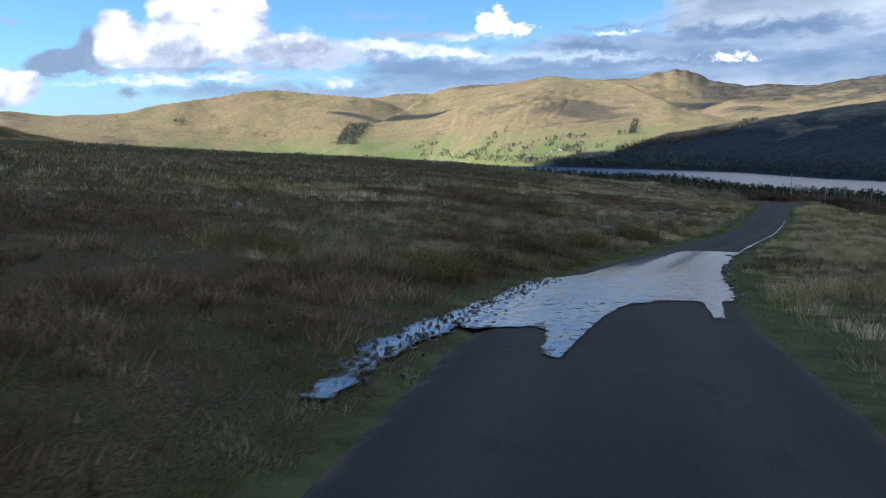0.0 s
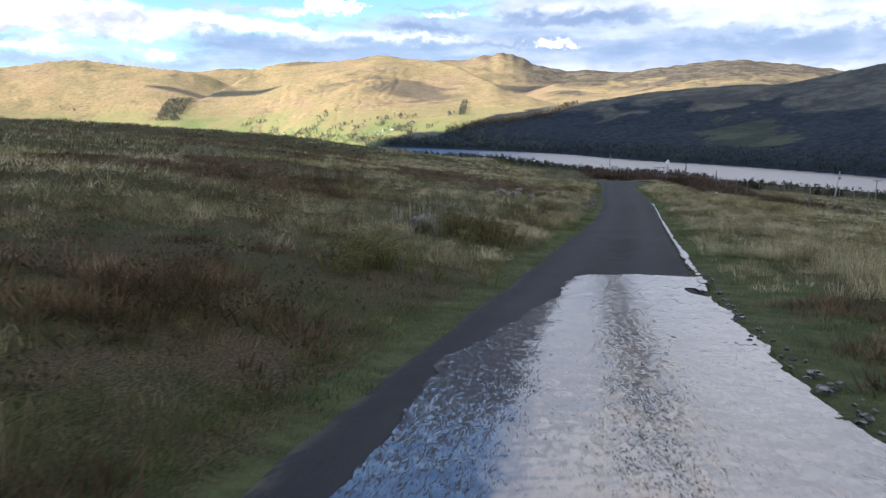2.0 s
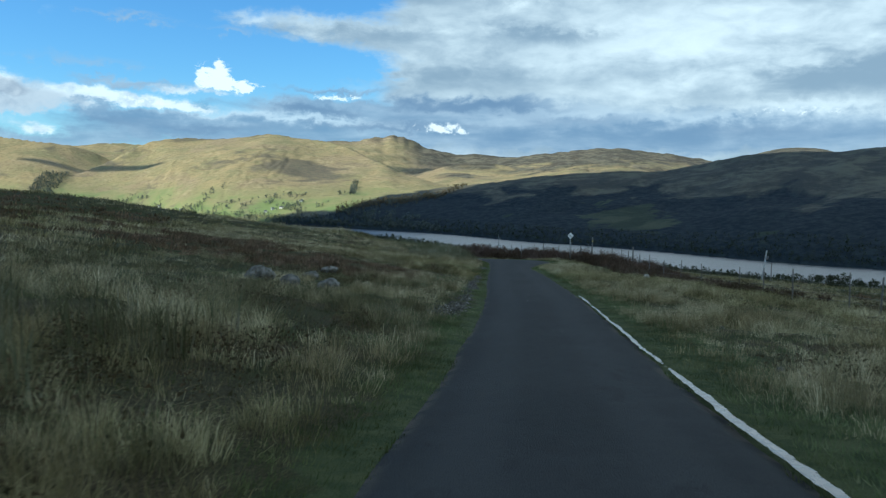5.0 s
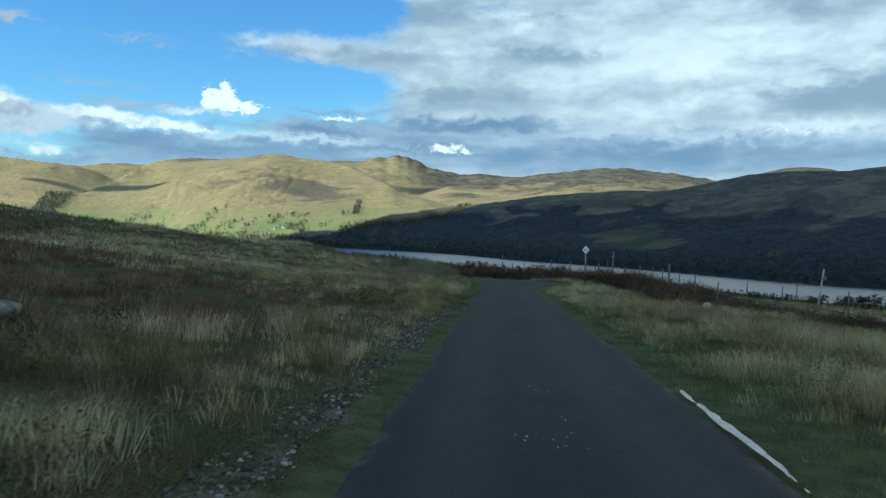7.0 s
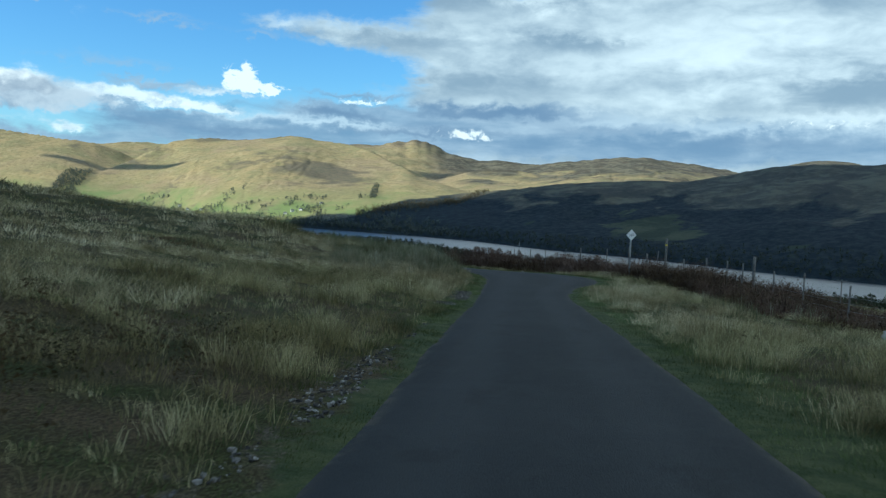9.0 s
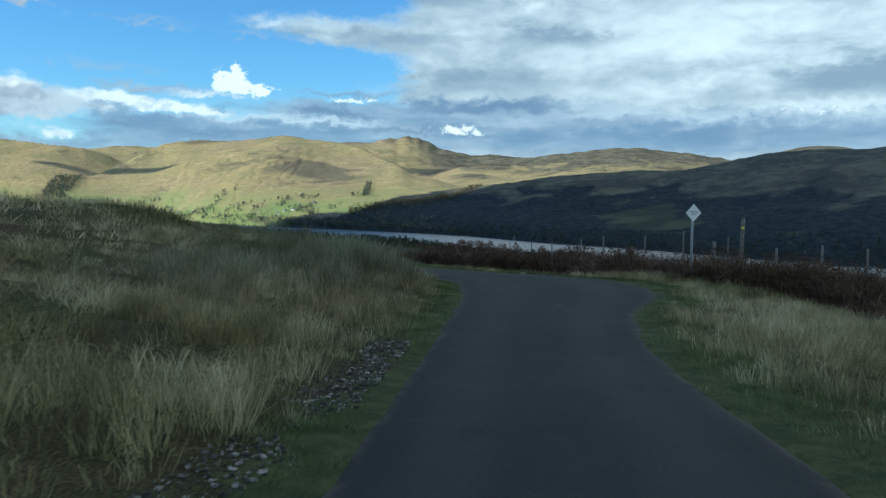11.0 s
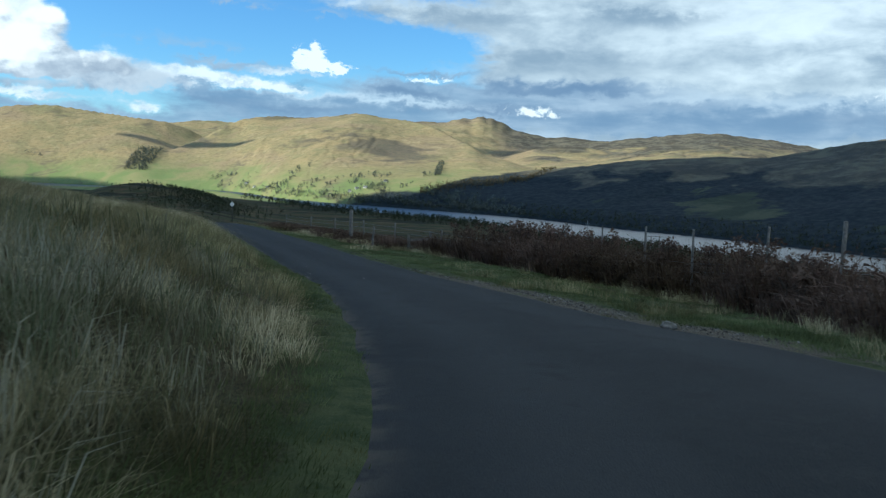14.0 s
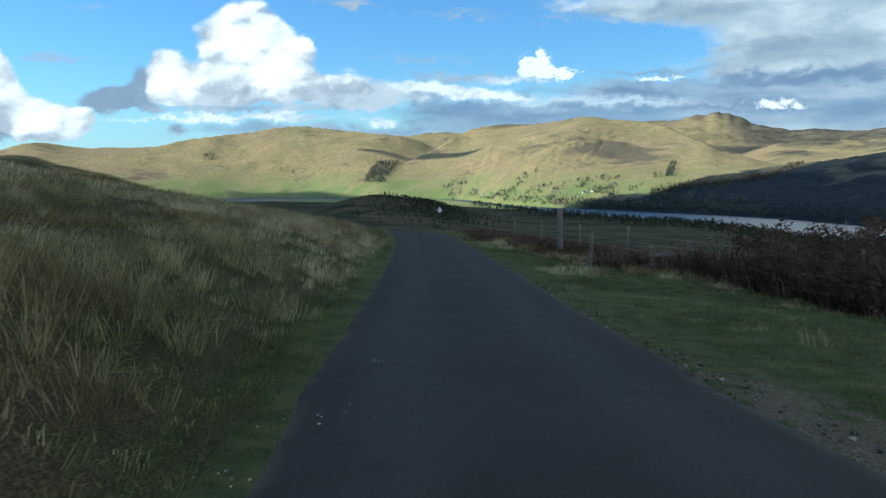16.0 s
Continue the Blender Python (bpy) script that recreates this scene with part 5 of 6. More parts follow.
pole_thing("utility_pole", 95.0, 228.0, -25.0, 0.16, 0.0, [(0.2, 2.0)], "timber electricity pole with a cross-arm")
pole_thing("double_pole", 63.1, 349.7, -32.3, 0.2, 0.0, [(0.2, 6.5), (1.6, 5.0)], "timber double electricity pole with two cross-arms", 2.6)
PALE = mat_plain("pale_timber", (0.30, 0.30, 0.29), (0.5, 0.49, 0.47), 8.0, 0.8)
pole_thing("leaning_pole", 40.6, 118.6, -12.0, 0.095, 0.5, [(0.9, 0.3)], "pale leaning timber pole with a small bracket in rough grass", mat=PALE)


def lattice_mast(x, y, base, high):
    m_ = new("pylon")
    m_.location = (x, y, base)
    for sx, sy in ((-1, -1), (1, -1), (1, 1), (-1, 1)):
        bm = bmesh.new()
        rod(bm, (sx * 1.1, sy * 1.1, 0), (sx * 0.25, sy * 0.25, high), 0.14, 0.1, 5)
        part("leg", bm, GREY_METAL, m_)
    for k in range(7):
        t0, t1 = k / 7, (k + 1) / 7
        w0, w1 = 1.1 - 0.85 * t0, 1.1 - 0.85 * t1
        bm = bmesh.new()
        rod(bm, (-w0, -w0, high * t0), (w1, -w1, high * t1), 0.08, 0.08, 4)
        rod(bm, (w0, w0, high * t0), (-w1, w1, high * t1), 0.08, 0.08, 4)
        part("brace", bm, GREY_METAL, m_)
    for dz, w in ((0.92, 5.0), (0.75, 6.0)):
        bm = bmesh.new()
        box(bm, w, 0.3, 0.3, (0, 0, high * dz))
        part("cross_arm", bm, GREY_METAL, m_)
    return tagged(m_, "far grey lattice pylon near the loch", "pylon")


bz = math.degrees(math.atan2(-(110.6 - OX), 879.0 - OY))
pz_ = float(land(np.array([bz]), np.array([math.hypot(110.6 - OX, 879 - OY)]))[0])
lattice_mast(110.6, 879.0, pz_, max(12.0, -66.0 - pz_))


# ------------------------------------------------------------------ trees
BARK = mat_plain("bark", (0.035, 0.03, 0.025), (0.08, 0.07, 0.06), 6.0, 0.95)


def crown_leaves(centres, radii, per, size, seed):
    """Small leaf clumps round the given centres: single triangles, turned every way."""
    r = np.random.RandomState(seed)
    c = np.repeat(np.asarray(centres, float), per, 0)
    q = np.repeat(np.asarray(radii, float), per)
    d = r.normal(size=(len(c), 3))
    d /= np.linalg.norm(d, axis=1, keepdims=True)
    p = c + d * (q * (0.45 + 0.6 * r.rand(len(c))))[:, None] * [1, 1, 0.8]
    a = r.normal(size=(len(c), 3, 3)) * size * (0.6 + 0.8 * r.rand(len(c)))[:, None, None]
    v = (p[:, None] + a).reshape(-1, 3)
    return v, np.arange(len(v)).reshape(-1, 3)


def tree(x, y, base, high, wide, seed, label):
    rr = random.Random(seed)
    t = new("tree")
    t.location = (x, y, base)
    bm = bmesh.new()
    rod(bm, (0, 0, -0.5), (0, 0, high * 0.6), high * 0.03, high * 0.012, 8)
    cs, qs = [], []
    for k in range(9):
        a = rr.uniform(0, 6.283)
        h0 = high * rr.uniform(0.22, 0.5)
        reach = wide * rr.uniform(0.25, 0.5)
        tip = (math.cos(a) * reach, math.sin(a) * reach, h0 + high * rr.uniform(0.08, 0.36))
        rod(bm, (0, 0, h0), tip, high * 0.011, high * 0.004, 5)
        cs.append(tip)
        qs.append(wide * rr.uniform(0.14, 0.24))
    cs += [(0, 0, high * 0.62), (wide * 0.1, 0, high * 0.8), (-wide * 0.12, 0, high * 0.74)]
    qs += [wide * 0.24, wide * 0.16, wide * 0.2]
    part("trunk", bm, BARK, t)
    v, f = crown_leaves(cs, qs, 170, high * 0.013, seed)
    ob = new("crown", mesh_of("crown", v, f, [FOLIAGE]))
    ob.parent = t
    return tagged(t, label, "tree", "trees below the moor")


def polar(b, r):
    return OX - r * math.sin(math.radians(b)), OY + r * math.cos(math.radians(b))


for k, (x, y, top, wide) in enumerate([(60.5, 225.4, -23.4, 2.1), (64.3, 229.5, -24.1, 2.2), (79.2, 226.2, -25.7, 1.5), (83.1, 227.9, -26.3, 2.1), (86.2, 229.9, -26.3, 2.3), (97.9, 228.9, -26.7, 3.5), (102.5, 231.1, -26.6, 3.2),
                                       (107.9, 230.5, -27.0, 4.0), (112.0, 230.6, -26.7, 2.4), (114.9, 231.2, -26.5, 4.9), (119.1, 231.1, -28.4, 3.4), (122.9, 231.2, -28.5, 3.9), (126.5, 231.3, -29.5, 2.5), (129.3, 231.9, -30.5, 2.7),
                                       (136.0, 231.0, -30.8, 4.0), (142.0, 233.0, -30.5, 4.5), (150.0, 235.0, -31.0, 4.5), (158.0, 238.0, -31.5, 5.0)]):
    b, r = math.degrees(math.atan2(OX - x, y - OY)), math.hypot(x - OX, y - OY)
    base = float(land(np.array([b]), np.array([r]))[0])
    tree(x, y, base, top - base, 1.7 * wide + 1.5, 300 + k, "dark broadleaf tree below the moor, seen against the loch")


def woods(name, places, seed, label, conifer=0.5, per=26, mat=FOLIAGE):
    """Many far trees as clumps of leaves; places: bearing, distance, height."""
    r = np.random.RandomState(seed)
    pieces = []
    b, d, h = (np.array(v) for v in zip(*places))
    z = land(b, d)
    x, y = OX - d * np.sin(np.radians(b)), OY + d * np.cos(np.radians(b))
    pointed = r.rand(len(b)) < conifer
    n = len(b)
    t = r.rand(n, per)
    turn = r.rand(n, per) * 6.283
    wide = np.where(pointed[:, None], 0.24 * (1 - t) + 0.03, 0.42 * np.sqrt(np.clip(1 - (2 * t - 0.9) ** 2 / 1.3, 0.02, 1)))
    k = np.sqrt(r.rand(n, per)) * wide * h[:, None]
    p = np.stack([x[:, None] + np.cos(turn) * k, y[:, None] + np.sin(turn) * k, z[:, None] + h[:, None] * (0.12 + 0.85 * t)], -1).reshape(-1, 3)
    s = np.repeat(h, per) * 0.12
    a = r.normal(size=(len(p), 3, 3)) * s[:, None, None]
    v = (p[:, None] + a).reshape(-1, 3)
    pieces.append((v, np.arange(len(v)).reshape(-1, 3)))
    # stems
    sx = h * 0.035
    st = np.stack([np.stack([x - sx, y, z - 1], 1), np.stack([x + sx, y, z - 1], 1), np.stack([x, y, z + h * 0.7], 1)], 1).reshape(-1, 3)
    pieces.append((st, np.arange(len(st)).reshape(-1, 3)))
    return stuff(name, pieces, mat, label, "woods")


rw = np.random.RandomState(77)
shore = []
for b in np.arange(-34, 15, 0.075):
    ns = float(curve(np.array([b]), NEAR_SHORE)[0])
    for _ in range(2):
        if rw.rand() < 0.25 + 0.5 * (F1(b, 0.0, 1.7, 2) > 0.05):
            shore.append((b + rw.normal(0, 0.07), ns - 10 - abs(rw.normal(0, 60)), rw.uniform(3.5, 8.5)))
for _ in range(950):
    b = rw.uniform(-14, 17)
    ns = float(curve(np.array([b]), NEAR_SHORE)[0])
    shore.append((b, ns - 15 - 230 * rw.rand() ** 1.6, rw.uniform(6, 12)))
woods("shore_woods", shore, 1, "dark row of trees along the near shore of the loch", 0.15)
knoll = [(rw.normal(19.6, 1.9), rw.normal(1790, 170), rw.uniform(4, 9)) for _ in range(1100)] + [(rw.uniform(21, 27), rw.normal(1560, 30), rw.uniform(2, 4)) for _ in range(120)]
scrub = []
for _ in range(70):
    b0, d0, l0 = rw.uniform(-2, 30), rw.uniform(330, 1500), rw.uniform(0.4, 2.2)
    for _ in range(rw.randint(4, 22)):
        scrub.append((b0 + rw.normal(0, l0), d0 + rw.normal(0, 10), rw.uniform(1.2, 3.6)))
woods("valley_scrub", scrub, 9, "dark scrub and bushes in bands over the valley floor", 0.1, 16)
woods("knoll_woods", knoll, 2, "dark plantation on a low knoll", 0.5, 18)
fields = []
for _ in range(60):
    b0 = rw.uniform(-1, 19)
    d0 = float(curve(np.array([b0]), FAR_SHORE)[0]) + 15 + abs(rw.normal(0, 105))
    m0 = rw.uniform(-0.3, 0.3)
    for _ in range(rw.randint(3, 16)):
        s = rw.normal(0, 0.28)
        fields.append((b0 + s, d0 + rw.normal(0, 12) + m0 * s * 200, rw.uniform(7, 13)))
for b in np.arange(-3, 17, 0.06):
    fs = float(curve(np.array([b]), FAR_SHORE)[0])
    fields.append((b, fs + 8 + abs(rw.normal(0, 25)), rw.uniform(7, 12)))
# HAZY: the haze over these trees is in their leaf colour
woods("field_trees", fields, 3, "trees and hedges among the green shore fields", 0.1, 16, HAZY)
def hillside(b0, slant, spread, r0, r1, low, high_, n):
    """Places for trees on the far slope between two heights above the eye's level, in degrees."""
    d = rw.uniform(r0, r1, n)
    b = b0 + spread * rw.uniform(-1, 1, n)
    e = np.degrees(np.arctan2(land(b, d) - EYE_Z, d))
    b = b + slant * (e - low)
    e = np.degrees(np.arctan2(land(b, d) - EYE_Z, d))
    return [(x, y, rw.uniform(8, 13)) for x, y, k in zip(b, d, e) if low < k < high_]


glen = hillside(23.9, -0.7, 0.75, 2900, 4100, -1.45, 0.0, 2600) + hillside(3.5, -0.35, 0.22, 2500, 3900, -1.7, -0.45, 500)
glen += hillside(35.3, -0.5, 0.35, 2900, 4200, 0.3, 0.75, 500) + hillside(30.3, -0.3, 0.8, 2900, 4200, -0.7, -0.45, 600)
# leaf colour here carries the haze of distance too
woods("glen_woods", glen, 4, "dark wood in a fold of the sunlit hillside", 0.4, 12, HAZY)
bank = []
for _ in range(1700):
    b = rw.uniform(-34, 9)
    fs = float(curve(np.array([b]), FAR_SHORE)[0])
    bank.append((b, fs + 4 + 110 * rw.rand() ** 2.0 * np.interp(b, [-34, 0, 9], [1, 0.8, 0.4]), rw.uniform(5, 9.5)))
woods("bank_woods", bank, 5, "dark forest on the far bank of the loch", 0.3, 9)


AUTUMN = mat_blades("autumn_leaves", [(0.07, 0.06, 0.04), (0.115, 0.095, 0.055), (0.16, 0.125, 0.075), (0.10, 0.10, 0.06)])
rim = [(b, np.interp(b, [-6, -3, 0, 4, 8], [2640, 2450, 2400, 2335, 2345]) + rw.normal(-10, 28), rw.uniform(6, 10)) for b in rw.uniform(-5, 4.5, 800)]
woods("edge_woods", rim, 6, "autumn-brown trees along the upper edge of the forest", 0.1, 12, AUTUMN)


# ------------------------------------------------------------------ cottages on the far shore
LIMEWASH = mat_plain("limewashed_wall", (0.70, 0.69, 0.65), (0.82, 0.81, 0.78), 0.6, 0.9)
SLATE = mat_plain("slate_roof", (0.07, 0.075, 0.085), (0.13, 0.135, 0.145), 0.8, 0.7)
DARK_PANE = mat_plain("window_pane", (0.02, 0.025, 0.03), (0.04, 0.045, 0.05), 1.0, 0.15)


def cottage(b, beyond, long, turn):
    """A small whitewashed cottage with a slate roof, chimneys and windows; beyond: metres from the shore."""
    r = float(curve(np.array([b]), FAR_SHORE)[0]) + beyond
    x, y = polar(b, r)
    c = new("cottage")
    c.matrix_world = pose(x, y, float(land(np.array([b]), np.array([r]))[0]) - 0.3, 0, 0, turn)
    bm = bmesh.new()
    w, h, top = 3.0, 3.6, 6.2
    ends = [[bm.verts.new((sx * long / 2, yy, zz)) for yy, zz in ((-w, -1), (w, -1), (w, h), (0, top), (-w, h))] for sx in (-1, 1)]
    bm.faces.new(ends[0][::-1])
    bm.faces.new(ends[1])
    for k in range(5):
        bm.faces.new([ends[0][k], ends[0][(k + 1) % 5], ends[1][(k + 1) % 5], ends[1][k]])
    part("wall", bm, LIMEWASH, c)
    for s in (-1, 1):
        bm = bmesh.new()
        pitch = math.atan2(top - h, w)
        box(bm, long + 0.5, math.hypot(w, top - h) + 0.5, 0.16, (0, s * w / 2, (h + top) / 2 + 0.1), Matrix.Rotation(-s * pitch, 4, "X"))
        part("roof", bm, SLATE, c, "dark slate roof slope")
        bm = bmesh.new()
        box(bm, 0.8, 0.9, 1.6, (s * (long / 2 - 0.5), 0, top + 0.5), None, 0.03)
        part("chimney", bm, LIMEWASH, c)
    for k in (-0.3, 0.3):
        bm = bmesh.new()
        box(bm, 1.1, 0.06, 1.3, (k * long, -w - 0.02, 1.9))
        part("window", bm, DARK_PANE, c, "small dark window")
    bm = bmesh.new()
    box(bm, 1.0, 0.06, 2.05, (0, -w - 0.02, 1.0))
    part("door", bm, DARK_PANE, c, "dark plank door")
    return tagged(c, "small whitewashed cottage with a slate roof by the loch", "cottage", "cottages on the far shore")


for b_, beyond_, long_, turn_ in ((7.0, 190, 11, 10), (8.4, 110, 12, -15), (9.0, 95, 10, 30), (9.5, 70, 9, 0), (15.2, 50, 11, 20), (16.1, 40, 10, -10), (16.6, 60, 12, 5)):
    cottage(b_, beyond_, long_, turn_)


# ------------------------------------------------------------------ grass, heather, bracken
def tall(x, y):
    """How tall the grass stands, 0 to 1, in patches."""
    return np.clip(0.5 + 0.75 * F3(x, y, 7.0, 3), 0, 1)


def brown(x, y):
    """Where heather takes over from grass."""
    left_slope = (x < road_l(y) - 4) * sstep(y, 8, 25) * (1 - sstep(y, 82, 98))
    return F2(x, y, 11.0, 3) + 0.25 * F1(x, y, 30.0, 2) + 0.06 * left_slope + 0.14 * (x < road_l(y) - 2.0) * (1 - sstep(y, 30, 60)) + 0.9 * np.exp(-(((road_l(y) - x - 6.2) / 5.0) ** 2 + ((y - 65) / 6.0) ** 2)) * (x < road_l(y) - 2.4) - 0.4 * sstep(y, 70, 74) * (road_l(y) - x < 9)


def on_gravel(side, x, y, d):
    """Where spilled gravel keeps the grass down."""
    left_ = (y > 53) & (y < 80) & (gravel_cover(x, y, d, heap_line(y), 0.27) > 0.3) | (y > 85) & (y < 93) & (gravel_cover(x, y, d, 0.47, 0.33) > 0.25)
    return left_ if side < 0 else (y > 111.5) & (y < 120) & (gravel_cover(x, y, d, 0.35, 0.45) > 0.3)


def lay_by(side, y, d):
    """The wide mown strip between the road and the bracken."""
    return (side > 0) & (y > 111) & (y < 146) & (d < 0.9 * bracken_from(y))


def bracken_from(y):
    return np.interp(y, [76, 96, 104, 112, 118, 124, 128.5, 133, 136, 140, 150], [11.0, 5.5, 2.6, 2.6, 5.0, 6.6, 5.8, 6.0, 4.2, 2.2, 1.6])


def clump(x, y):
    """Tussocks stand in mounds: 0 in the hollows between, 1 on top."""
    return sstep(F1(x + 9, y, 1.15, 2), -0.35, 0.4)


grass, rough, rush, heath, short, pale = [], [], [], [], [], []
Y0, Y1 = 2.0, 150.0
for side, seed in ((-1, 100), (1, 200)):
    # cropped green verge
    x, y, d = spots(16000, side, -0.04, 0.75 if side < 0 else 1.5, Y0, 150, seed, 1.15)
    edge = sstep(d, 0.0, 0.5)
    h = (0.03 + 0.075 * tall(x, y)) * (0.5 + edge)
    x, y, d, h = keep((F1(x, y, 0.8, 2) + 0.9 * edge > 0.0) & ~on_gravel(side, x, y, d), x, y, d, h)
    short.append(blades(x, y, moor(x, y), h, 0.011, 9, 0.13, 1.3, 1, seed + 1))
    # tussocks beside the road, finest nearest
    for n_, d0, d1, w_, c_, sg, k_ in ((9500, 0.45, 3.6, 0.0048, 22, 2, 2), (15000, 3.3, 9.0, 0.0095, 18, 1, 12)):
        x, y, d = spots(n_, side, d0, d1, Y0, Y1, seed + k_)
        if side < 0:
            x, y, d = keep(d > np.maximum(0.6 * np.exp(-(((y - 102) / 5) ** 2)), 0.9 * (y < 16)), x, y, d)
        t = (0.15 + 0.85 * tall(x, y)) * sstep(d, 0.2, 1.0 if side < 0 else 1.6)
        x, y, d, t = keep((rng.rand(len(x)) < 0.3 + 0.7 * sstep(d, 0.3, 0.7 if side < 0 else 1.1)) & ~on_gravel(side, x, y, d) & ~(lay_by(side, y, d) & (F2(x, y, 1.4, 2) < 0.35)), x, y, d, t)
        m_ = clump(x, y)
        x, y, d, t, m_ = keep(rng.rand(len(x)) < 0.22 + 0.78 * m_, x, y, d, t, m_)
        h = (0.15 + 0.33 * t) * (0.32 + 0.9 * m_)
        dark = (brown(x, y) > (0.2 if side < 0 else 0.4)) & (y < 96)
        light = ~dark & (F3(x + 40, y, 5.0, 3) > ((0.22 - 0.8 * sstep(y, 50, 72) - 0.12 * np.exp(-(((y - 36) / 15) ** 2)) + 0.75 * np.exp(-(((y - 103) / 6) ** 2)) + 0.45 * (1 - sstep(y, 18, 36))) if side < 0 else -0.25 - 0.3 * sstep(y, 15, 50))) & (d > 0.45)
        limp = np.where((side < 0) & (y > 104), 2.0, 1.35)
        grass.append(blades(*keep(~dark & ~light, x, y, moor(x, y), h), w_, c_, 0.13, limp[~dark & ~light], sg, seed + k_ + 1))
        pale.append(blades(*keep(light, x, y, moor(x, y), h * 1.1), w_, c_, 0.13, limp[light], sg, seed + k_ + 3))
        heath.append(blades(*keep(dark, x, y, moor(x, y), h * 0.8), 0.028, 16, 0.2, 0.9, 1, seed + k_ + 2))
    # thin bleached stalks among them
    for n_, d0, d1, w_, k_ in ((8000, 0.5, 4.5, 0.0042, 21), (6000, 4, 11, 0.008, 25)):
        x, y, d = spots(n_, side, d0, d1, Y0, Y1, seed + k_)
        m_ = clump(x, y) * ((d > np.maximum(0.65 * np.exp(-(((y - 102) / 5) ** 2)), 0.9 * (y < 16))) | (side > 0))
        x, y, d, m_ = keep((m_ > 0) & (rng.rand(n_) < 0.25 + 0.75 * m_) & ~on_gravel(side, x, y, d) & ~lay_by(side, y, d) & ((brown(x, y) < 0.3) | (rng.rand(n_) < 0.25)), x, y, d, m_)
        h = (0.2 + 0.3 * tall(x, y)) * (0.45 + 0.75 * m_) * (0.5 + 0.5 * sstep(d, 0.3, 1.1))
        straw = F2(x + 17, y, 1.6, 2) > 0.12 + 0.3 * (side < 0) * (1 - sstep(y, 18, 36)) + 0.25 * (side < 0) * np.exp(-(((y - 103) / 6) ** 2))
        pale.append(blades(*keep(straw, x, y, moor(x, y), h), w_, 14, 0.2, 1.0, 1, seed + k_ + 1))
        grass.append(blades(*keep(~straw, x, y, moor(x, y), h), w_ * 1.3, 14, 0.2, 1.0, 1, seed + k_ + 2))
    # low green growth in the hollows
    x, y, d = spots(15000, side, 0.8, 6.5, Y0, Y1, seed + 31, 1.3)
    x, y, d = keep(~on_gravel(side, x, y, d), x, y, d)
    short.append(blades(x, y, moor(x, y), 0.06 + 0.07 * tall(x, y), 0.012, 6, 0.16, 1.2, 1, seed + 32))
    # beyond
    x, y, d = spots(18000, side, 8.5, 24, Y0, 250, seed + 5)
    t = tall(x, y)
    dark = (brown(x, y) > (0.08 if side < 0 else 0.34)) & (y < 100)
    h = (0.16 + 0.38 * t) * (0.6 + 0.55 * clump(x, y))
    light = ~dark & (F3(x + 40, y, 5.0, 3) > ((0.2 + 0.4 * (1 - sstep(y, 22, 42)) - 0.75 * sstep(y, 50, 72) - 0.4 * np.exp(-(((y - 40) / 18) ** 2))) if side < 0 else -0.3 - 0.3 * sstep(y, 15, 50)))
    rough.append(blades(*keep(~dark & ~light, x, y, moor(x, y), h), 0.03, 11, 0.25, 0.95, 1, seed + 6))
    pale.append(blades(*keep(light, x, y, moor(x, y), h), 0.03, 11, 0.25, 1.0, 1, seed + 15))
    heath.append(blades(*keep(dark, x, y, moor(x, y), h * 0.65), 0.06, 12, 0.32, 0.9, 1, seed + 7))
    x, y, d = spots(11500, side, 22, 62 if side < 0 else 50, 6, 255, seed + 8)
    t = tall(x, y)
    dark = brown(x, y) > 0.1
    rough.append(blades(*keep(~dark, x, y, moor(x, y), 0.2 + 0.4 * t), 0.07, 10, 0.45, 0.8, 1, seed + 9))
    heath.append(blades(*keep(dark, x, y, moor(x, y), 0.18 + 0.22 * t), 0.12, 9, 0.6, 0.8, 1, seed + 10))
    x, y, d = spots(2200, side, 0.0, 8.5, 146, 235, seed + 13)
    rough.append(blades(x, y, moor(x, y), (0.12 + 0.3 * tall(x, y)) * (0.4 + 0.6 * sstep(d, 0, 2)), 0.04, 11, 0.3, 0.9, 1, seed + 14))
x, y, d = spots(9000, 1, 1.0, 6.6, 111, 146, 351)
x, y, d = keep(d < bracken_from(y) + 0.4, x, y, d)
short.append(blades(x, y, moor(x, y), 0.05 + 0.08 * tall(x, y), 0.017, 8, 0.11, 1.0, 1, 352))
x, y, d = spots(6000, -1, 58, 108, 20, 260, 301)
rough.append(blades(x, y, moor(x, y), 0.3 + 0.4 * tall(x, y), 0.1, 9, 0.6, 0.6, 1, 302))
# rushes: in wet patches, and thick beside the bend
x, y, d = spots(6000, -1, 2.2, 26, 18, 100, 311)
x, y, d = keep(F1(x, y, 9.0, 2) > 0.34, x, y, d)
rush.append(blades(x, y, moor(x, y), 0.45 + 0.35 * rng.rand(len(x)), 0.014, 12, 0.12, 0.3, 2, 312))
x, y, d = spots(1700, -1, 0.8, 7.5, 93, 112, 313)
x, y, d = keep(F2(x, y, 2.2, 2) > -0.1, x, y, d)
rush.append(blades(x, y, moor(x, y), (0.45 + 0.4 * rng.rand(len(x))) * (0.45 + 0.55 * sstep(d, 0.6, 2.2)), 0.009, 14, 0.2, 0.9, 2, 314))
q = np.random.RandomState(317)
x, y = np.concatenate([q.normal(6.6, 0.75, 150), q.normal(5.6, 0.7, 60)]), np.concatenate([q.normal(102.4, 1.1, 150), q.normal(104.6, 1.3, 60)])
rush.append(blades(x, y, moor(x, y), 0.75 + 0.5 * q.rand(len(x)), 0.009, 20, 0.12, 0.4, 2, 318))
x, y, d = spots(1500, 1, 4, 20, 20, 95, 315)
